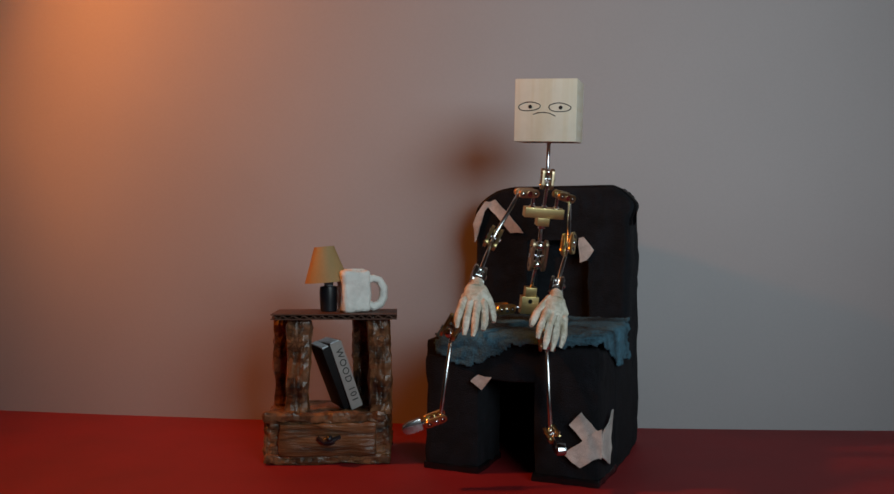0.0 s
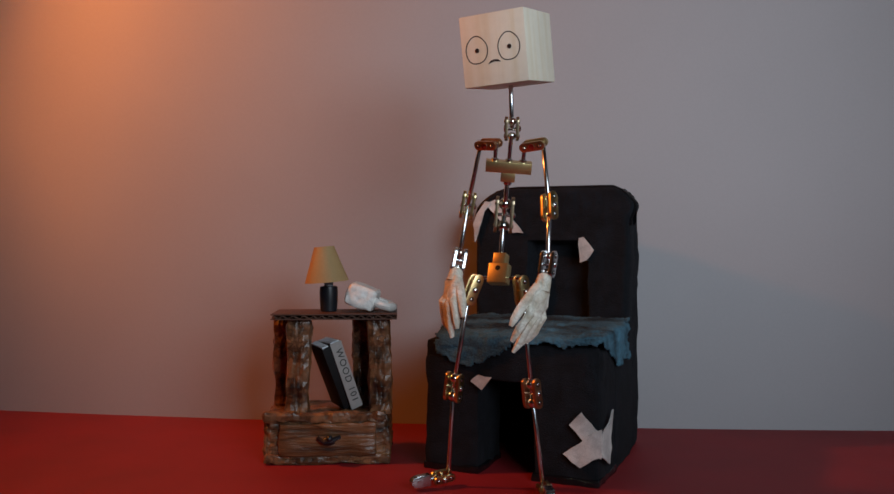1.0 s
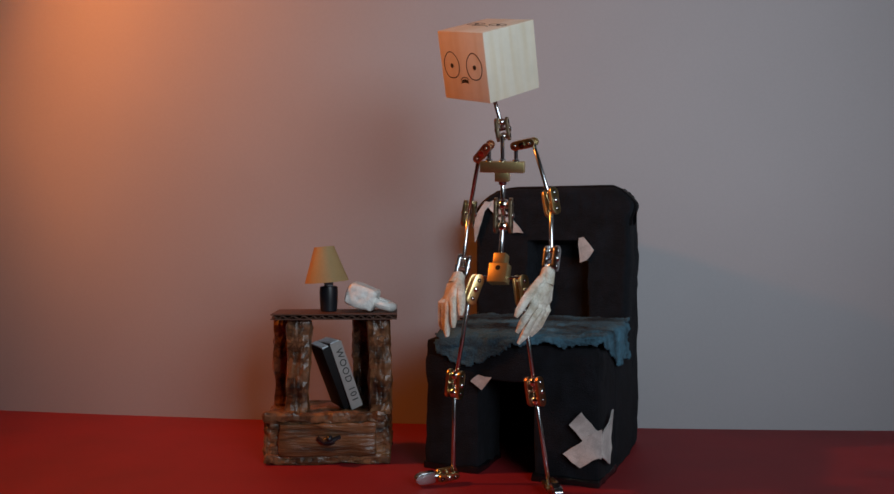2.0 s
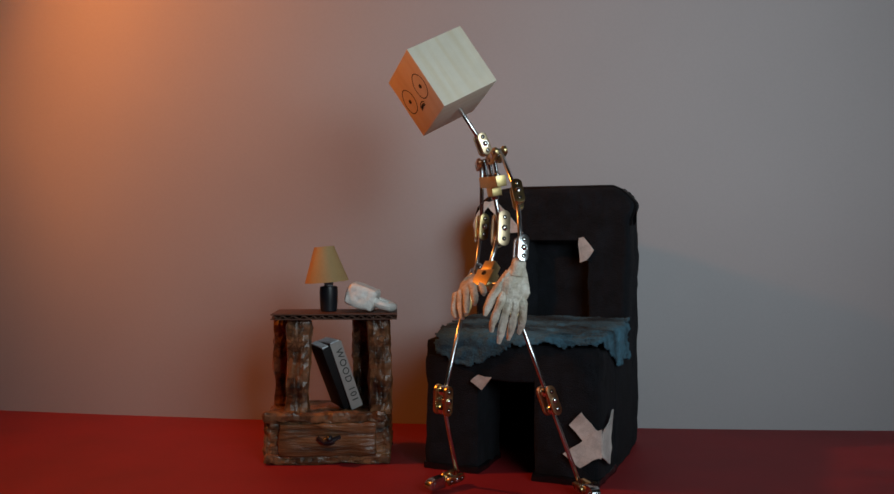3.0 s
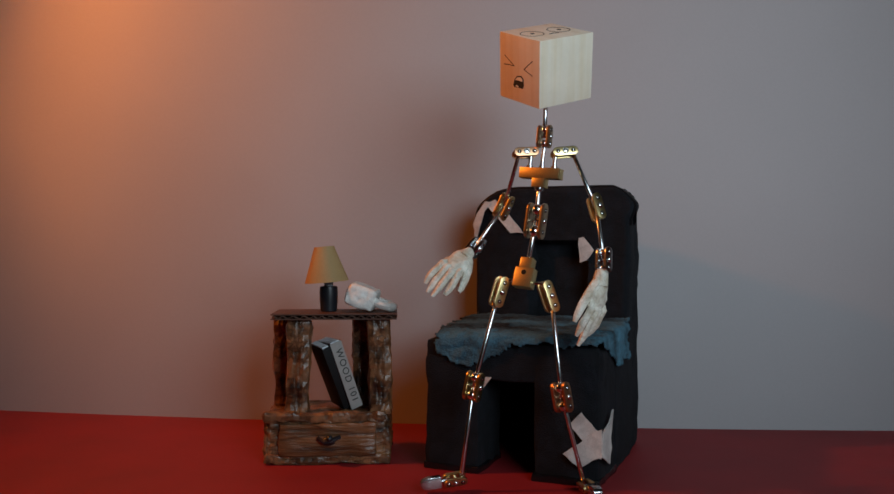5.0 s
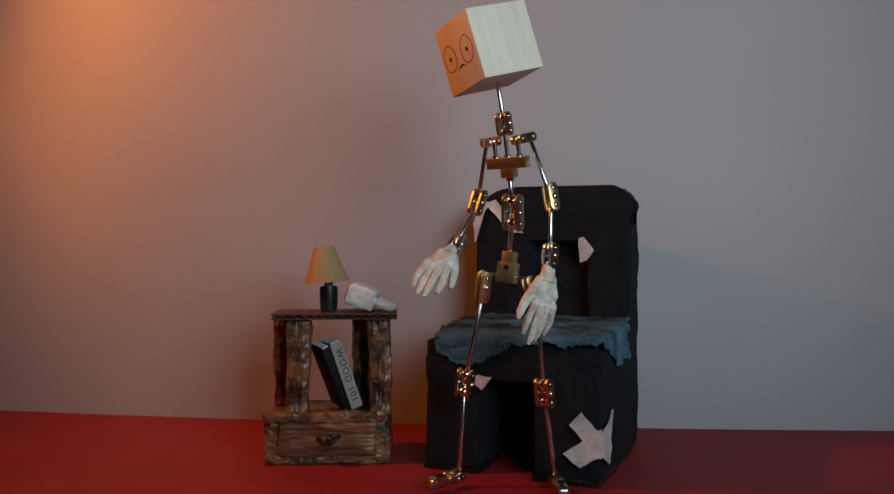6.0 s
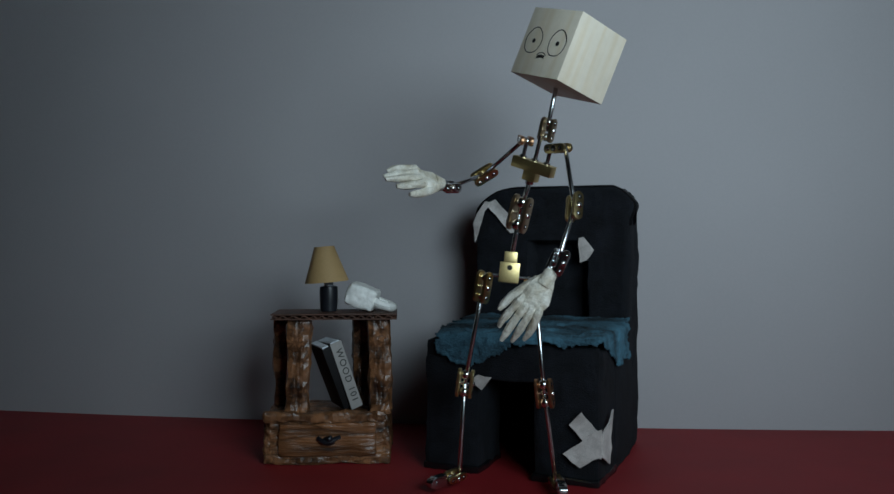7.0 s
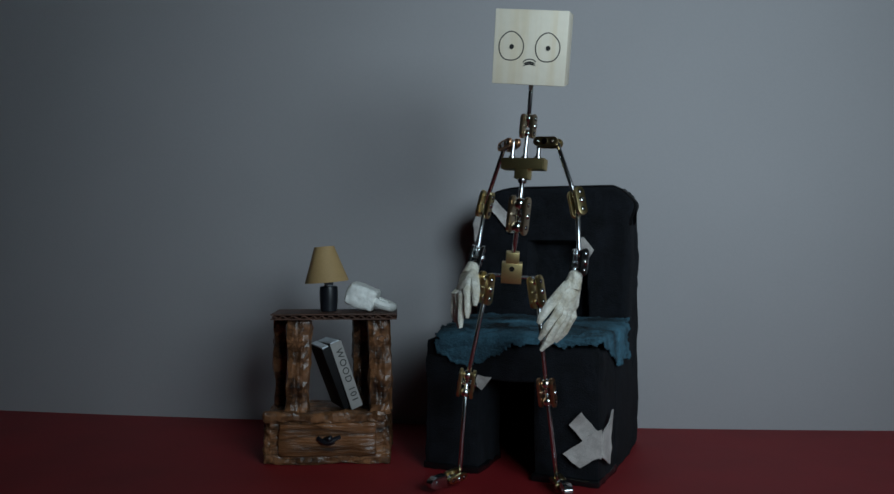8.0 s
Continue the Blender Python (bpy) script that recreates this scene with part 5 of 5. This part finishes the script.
    stance(6.0, "R", (22.6, 476.2, 247.8), (0.847, 0.072, -0.122, -0.513), ((31.6, 475.4, 206.4), (23.6, 485.0, 188.4), (43.6, 469.3, 188.4), (36.9, 482.6, 157.8), (34.7, 485.9, 126.6), (21.5, 490.2, 122.5), (45.2, 478.6, 119.9), (19.9, 491.7, 108.6), (50.2, 477.3, 106.7), (22.7, 490.6, 198.1), (45.9, 478.2, 199.6), (18.0, 503.8, 164.4), (57.0, 470.1, 165.6), (5.3, 487.4, 140.0), (56.0, 465.7, 133.8), (-15.2, 452.5, 116.2), (48.8, 460.4, 87.5), (10.4, 495.3, 59.5), (54.4, 478.7, 56.8), (7.1, 493.1, 7.4), (61.7, 486.8, 6.0), (-9.2, 478.5, 5.8), (63.1, 464.9, 5.7)))
    stance(6.1, "R", (17.1, 468.8, 246.4), (0.857, 0.125, -0.117, -0.487), ((28.3, 472.7, 205.5), (21.1, 483.7, 187.9), (42.3, 469.6, 188.1), (36.3, 483.8, 157.7), (34.7, 487.7, 126.6), (20.9, 489.0, 122.5), (47.1, 484.5, 119.9), (19.8, 491.3, 108.6), (49.5, 483.0, 106.2), (19.8, 489.0, 196.3), (45.6, 475.7, 199.3), (10.1, 513.1, 170.7), (56.2, 472.5, 164.4), (-5.4, 490.4, 154.5), (56.2, 471.3, 132.2), (-29.8, 450.9, 147.0), (47.7, 464.4, 86.5), (10.4, 495.2, 59.5), (54.5, 479.6, 56.6), (7.1, 493.1, 7.4), (61.8, 487.6, 5.7), (-9.2, 478.5, 5.8), (63.2, 465.7, 5.5)))
    stance(6.2, "R", (17.1, 469.3, 246.5), (0.857, 0.125, -0.117, -0.487), ((28.3, 472.8, 205.5), (21.2, 483.9, 187.9), (42.3, 469.8, 188.1), (36.4, 484.0, 157.7), (34.7, 487.9, 126.6), (20.9, 489.2, 122.4), (47.1, 484.9, 119.9), (19.8, 491.4, 108.6), (49.6, 483.5, 106.1), (19.8, 489.2, 196.4), (45.6, 475.9, 199.3), (10.1, 513.3, 170.7), (56.2, 472.9, 164.4), (-5.4, 490.5, 154.5), (56.3, 471.7, 132.2), (-29.8, 451.1, 147.0), (47.9, 466.1, 86.3), (10.4, 495.3, 59.5), (54.5, 479.5, 56.6), (7.1, 493.1, 7.4), (61.8, 487.6, 5.7), (-9.2, 478.5, 5.8), (63.2, 465.7, 5.5)))
    stance(6.4, "R", (9.9, 468.4, 244.5), (0.826, 0.149, -0.160, -0.520), ((25.1, 471.6, 204.7), (19.2, 483.3, 187.1), (40.0, 468.8, 187.7), (36.4, 485.0, 157.9), (34.9, 487.6, 126.6), (21.0, 488.7, 122.4), (47.3, 484.7, 119.9), (19.3, 490.9, 108.6), (50.1, 483.2, 106.2), (16.8, 487.9, 196.2), (42.1, 475.1, 199.3), (8.6, 510.9, 169.1), (55.9, 471.3, 165.5), (-5.4, 487.5, 152.4), (58.0, 466.9, 133.7), (-33.5, 450.1, 147.8), (47.6, 462.5, 88.0), (10.4, 495.2, 59.5), (54.5, 479.5, 56.6), (7.1, 493.1, 7.4), (61.8, 487.6, 5.7), (-9.2, 478.5, 5.8), (63.2, 465.7, 5.5)))
    stance(6.8, "R", (9.9, 468.0, 244.4), (0.826, 0.149, -0.160, -0.520), ((25.1, 471.3, 204.6), (19.2, 483.0, 187.1), (40.0, 468.5, 187.6), (36.4, 484.7, 157.9), (34.9, 487.4, 126.6), (21.0, 488.6, 122.4), (47.3, 484.5, 119.9), (19.3, 490.8, 108.7), (50.1, 483.0, 106.2), (16.8, 487.5, 196.2), (42.1, 474.7, 199.3), (8.6, 510.5, 169.1), (55.9, 471.0, 165.5), (-5.4, 487.1, 152.4), (58.0, 466.4, 133.8), (-33.4, 449.7, 147.8), (47.6, 461.9, 88.0), (10.4, 495.2, 59.5), (54.5, 479.6, 56.6), (7.1, 493.1, 7.4), (61.8, 487.6, 5.7), (-9.2, 478.5, 5.8), (63.2, 465.7, 5.5)))
    stance(6.9, "R", (11.8, 461.3, 243.1), (0.825, 0.196, -0.124, -0.515), ((25.7, 466.8, 202.9), (19.7, 478.8, 185.8), (40.8, 464.7, 186.3), (36.9, 482.5, 157.4), (34.7, 487.7, 126.5), (20.8, 488.1, 122.3), (47.4, 485.1, 120.1), (18.4, 488.6, 108.3), (49.7, 483.9, 106.3), (17.5, 483.2, 195.6), (41.4, 455.6, 195.7), (7.1, 509.9, 173.1), (58.8, 441.7, 166.6), (-6.3, 489.0, 152.9), (66.2, 434.8, 135.9), (-34.0, 453.0, 140.8), (64.6, 429.2, 88.7), (10.4, 495.6, 59.4), (54.4, 479.0, 56.8), (7.1, 493.4, 7.3), (61.7, 486.9, 5.9), (-9.2, 478.8, 5.8), (63.1, 465.0, 5.7)))
    stance(7.0, "R", (67.1, 475.9, 244.2), (0.887, -0.057, 0.174, -0.423), ((55.7, 477.7, 203.5), (38.8, 484.2, 190.3), (58.7, 470.8, 182.2), (41.1, 485.8, 157.2), (35.7, 488.9, 126.4), (21.7, 489.0, 122.5), (48.3, 487.0, 119.7), (19.3, 490.2, 108.6), (50.8, 486.5, 105.8), (43.9, 489.9, 199.4), (63.8, 462.7, 192.1), (22.2, 512.8, 181.2), (66.1, 446.1, 159.6), (1.0, 490.3, 172.7), (56.1, 434.9, 131.3), (-32.4, 458.3, 180.9), (30.4, 431.6, 92.0), (10.4, 495.1, 59.5), (54.4, 478.6, 56.6), (7.1, 493.1, 7.4), (61.7, 487.1, 5.9), (-9.2, 478.5, 5.8), (63.1, 465.1, 5.7)))
    stance(7.1, "R", (49.7, 482.7, 247.9), (0.943, 0.045, 0.082, -0.318), ((46.5, 484.0, 205.8), (33.0, 489.1, 188.6), (54.2, 475.4, 186.8), (40.0, 480.2, 156.5), (36.8, 488.8, 126.4), (22.7, 488.4, 122.1), (49.3, 486.6, 120.0), (20.4, 489.2, 108.2), (51.5, 485.7, 106.1), (35.4, 497.3, 195.8), (60.5, 472.8, 196.5), (20.7, 511.4, 165.5), (72.2, 454.6, 167.2), (8.2, 486.8, 149.2), (74.7, 442.1, 137.8), (-19.2, 453.3, 130.9), (70.4, 442.6, 91.0), (11.3, 495.6, 59.4), (56.7, 479.1, 56.8), (7.0, 491.7, 7.5), (62.6, 487.2, 5.8), (-9.1, 476.9, 5.2), (66.0, 465.5, 5.6)))
    stance(7.2, "R", (49.2, 478.5, 247.5), (0.936, 0.050, 0.083, -0.339), ((46.3, 480.8, 205.5), (32.8, 485.8, 188.3), (53.8, 471.8, 186.5), (39.7, 477.1, 156.3), (36.6, 486.9, 126.5), (22.6, 486.5, 122.1), (49.2, 484.8, 120.1), (20.4, 487.8, 108.3), (51.3, 483.4, 106.2), (35.2, 493.9, 195.4), (59.5, 468.1, 195.8), (26.0, 507.9, 162.9), (67.3, 455.0, 162.6), (17.8, 490.9, 137.0), (64.1, 445.8, 132.0), (2.3, 460.5, 104.7), (49.5, 441.7, 87.3), (11.3, 494.7, 59.5), (56.7, 479.5, 56.8), (7.0, 491.5, 7.6), (62.7, 487.4, 5.7), (-9.1, 476.7, 5.2), (66.0, 465.7, 5.5)))
    stance(7.4, "R", (49.5, 479.1, 247.7), (0.984, 0.028, 0.065, -0.162), ((46.3, 480.3, 205.4), (32.7, 485.2, 188.2), (53.8, 471.2, 186.5), (39.6, 475.9, 156.3), (36.6, 485.9, 126.6), (22.5, 485.5, 122.2), (49.1, 483.7, 120.1), (20.3, 487.0, 108.3), (51.2, 481.9, 106.3), (35.1, 493.4, 195.3), (59.4, 467.5, 195.8), (25.9, 507.5, 162.9), (67.2, 454.3, 162.6), (17.8, 490.6, 137.0), (64.0, 444.9, 132.1), (2.3, 460.1, 104.8), (49.4, 440.8, 87.4), (11.2, 494.2, 59.6), (56.8, 479.9, 56.7), (7.0, 491.3, 7.7), (62.7, 487.7, 5.7), (-9.1, 476.5, 5.2), (66.0, 465.9, 5.5)))
    stance(7.5, "R", (49.4, 478.6, 247.6), (0.984, 0.028, 0.065, -0.162), ((46.2, 480.0, 205.4), (32.7, 484.7, 188.2), (53.7, 470.7, 186.5), (39.5, 475.3, 156.2), (36.5, 485.4, 126.6), (22.5, 485.1, 122.2), (49.1, 483.1, 120.2), (20.3, 486.5, 108.3), (51.1, 481.3, 106.3), (35.1, 493.0, 195.3), (59.4, 467.1, 195.7), (25.9, 507.1, 162.9), (67.2, 453.9, 162.6), (17.8, 490.1, 137.0), (63.9, 444.3, 132.1), (2.3, 459.6, 104.8), (49.3, 440.2, 87.4), (11.2, 494.0, 59.7), (56.8, 480.2, 56.7), (7.0, 491.2, 7.7), (62.7, 487.8, 5.6), (-9.1, 476.4, 5.3), (66.0, 466.1, 5.4)))
    stance(7.6, "R", (46.6, 463.4, 245.7), (0.990, 0.102, 0.032, -0.093), ((44.7, 472.7, 205.0), (31.7, 478.0, 187.6), (53.5, 465.2, 186.2), (39.1, 468.9, 155.9), (36.3, 480.7, 126.9), (22.3, 481.0, 122.3), (49.0, 478.9, 120.4), (21.0, 483.5, 108.4), (51.0, 477.5, 106.5), (32.6, 486.1, 194.6), (59.1, 462.0, 194.8), (22.3, 501.1, 162.9), (68.0, 448.5, 162.1), (17.0, 492.3, 132.6), (67.8, 440.1, 131.2), (0.9, 470.7, 94.1), (54.0, 436.1, 86.3), (11.2, 491.9, 60.0), (55.9, 480.1, 56.8), (7.2, 491.6, 7.8), (62.6, 487.4, 5.8), (-9.2, 477.1, 6.1), (66.0, 465.7, 5.5)))
    stance(8.0, "R", (46.6, 463.4, 245.7), (0.990, 0.102, 0.032, -0.093), ((44.6, 472.3, 204.9), (31.6, 477.4, 187.6), (53.5, 464.6, 186.2), (39.0, 468.1, 155.9), (36.3, 480.1, 126.9), (22.3, 480.4, 122.3), (49.0, 478.4, 120.4), (20.9, 483.0, 108.5), (50.9, 477.0, 106.5), (32.5, 485.5, 194.5), (59.0, 461.4, 194.7), (22.3, 500.8, 163.0), (67.9, 447.8, 162.0), (17.0, 492.1, 132.6), (67.7, 439.1, 131.2), (0.9, 470.5, 94.1), (53.8, 435.0, 86.4), (11.2, 491.5, 60.0), (55.9, 479.9, 56.9), (7.2, 491.5, 7.9), (62.6, 487.2, 5.8), (-9.2, 477.0, 6.2), (66.0, 465.5, 5.6)))


def motions():
    off, shut = pose(0, 0.13, 0), pose(0, 0, 0)
    walk(shutter, [(0, off), (6.333, off), (6.367, shut), (6.433, shut), (6.467, off), (6.633, off), (6.667, shut), (8.0, shut)])
    tipping = on_stand(0.0200, 0.008, STAND_TOP + 0.004) @ pose(0, 0, 0, -55, 8, 0)
    fallen = on_stand(0.0182, 0.004, STAND_TOP + 0.0096) @ pose(0, 0, 0, 0, 19, -6) @ pose(0, 0, 0, -90, 0, 0)
    walk(mug, [(0, MUG_UP), (0.70, MUG_UP), (0.80, tipping), (0.90, fallen), (1.0, fallen), (8.0, fallen)])
    stances()
    seq = [(t, f, h, q, pts) for t, f, h, q, pts in STANCES]
    full = []
    for a, b in zip(seq, seq[1:]):
        full.append(a)
        if b[0] - a[0] > 0.8:
            full += [between(a, b, u) for u in (0.25, 0.4, 0.5, 0.6, 0.75)]
        elif a[1] != b[1]:
            full += [between(a, b, 1 / 3), between(a, b, 2 / 3)]
    full.append(seq[-1])
    tracks = {}
    for st in full:
        for name, m in stance_rows(st).items():
            tracks.setdefault(name, []).append((st[0], m))
    for name, rows in tracks.items():
        walk(PARTS[name], rows)
    for name, drop in (("lip", 0.0019), ("inner_lip", 0.0010)):
        closed, wide = pose(0, 0, 0), pose(0, 0, -drop)
        walk(PARTS[name], [(0, closed), (1.533, closed), (1.6, wide), (3.4, wide), (3.5, closed), (6.9, closed), (7.0, wide), (8.0, wide)])


motions()
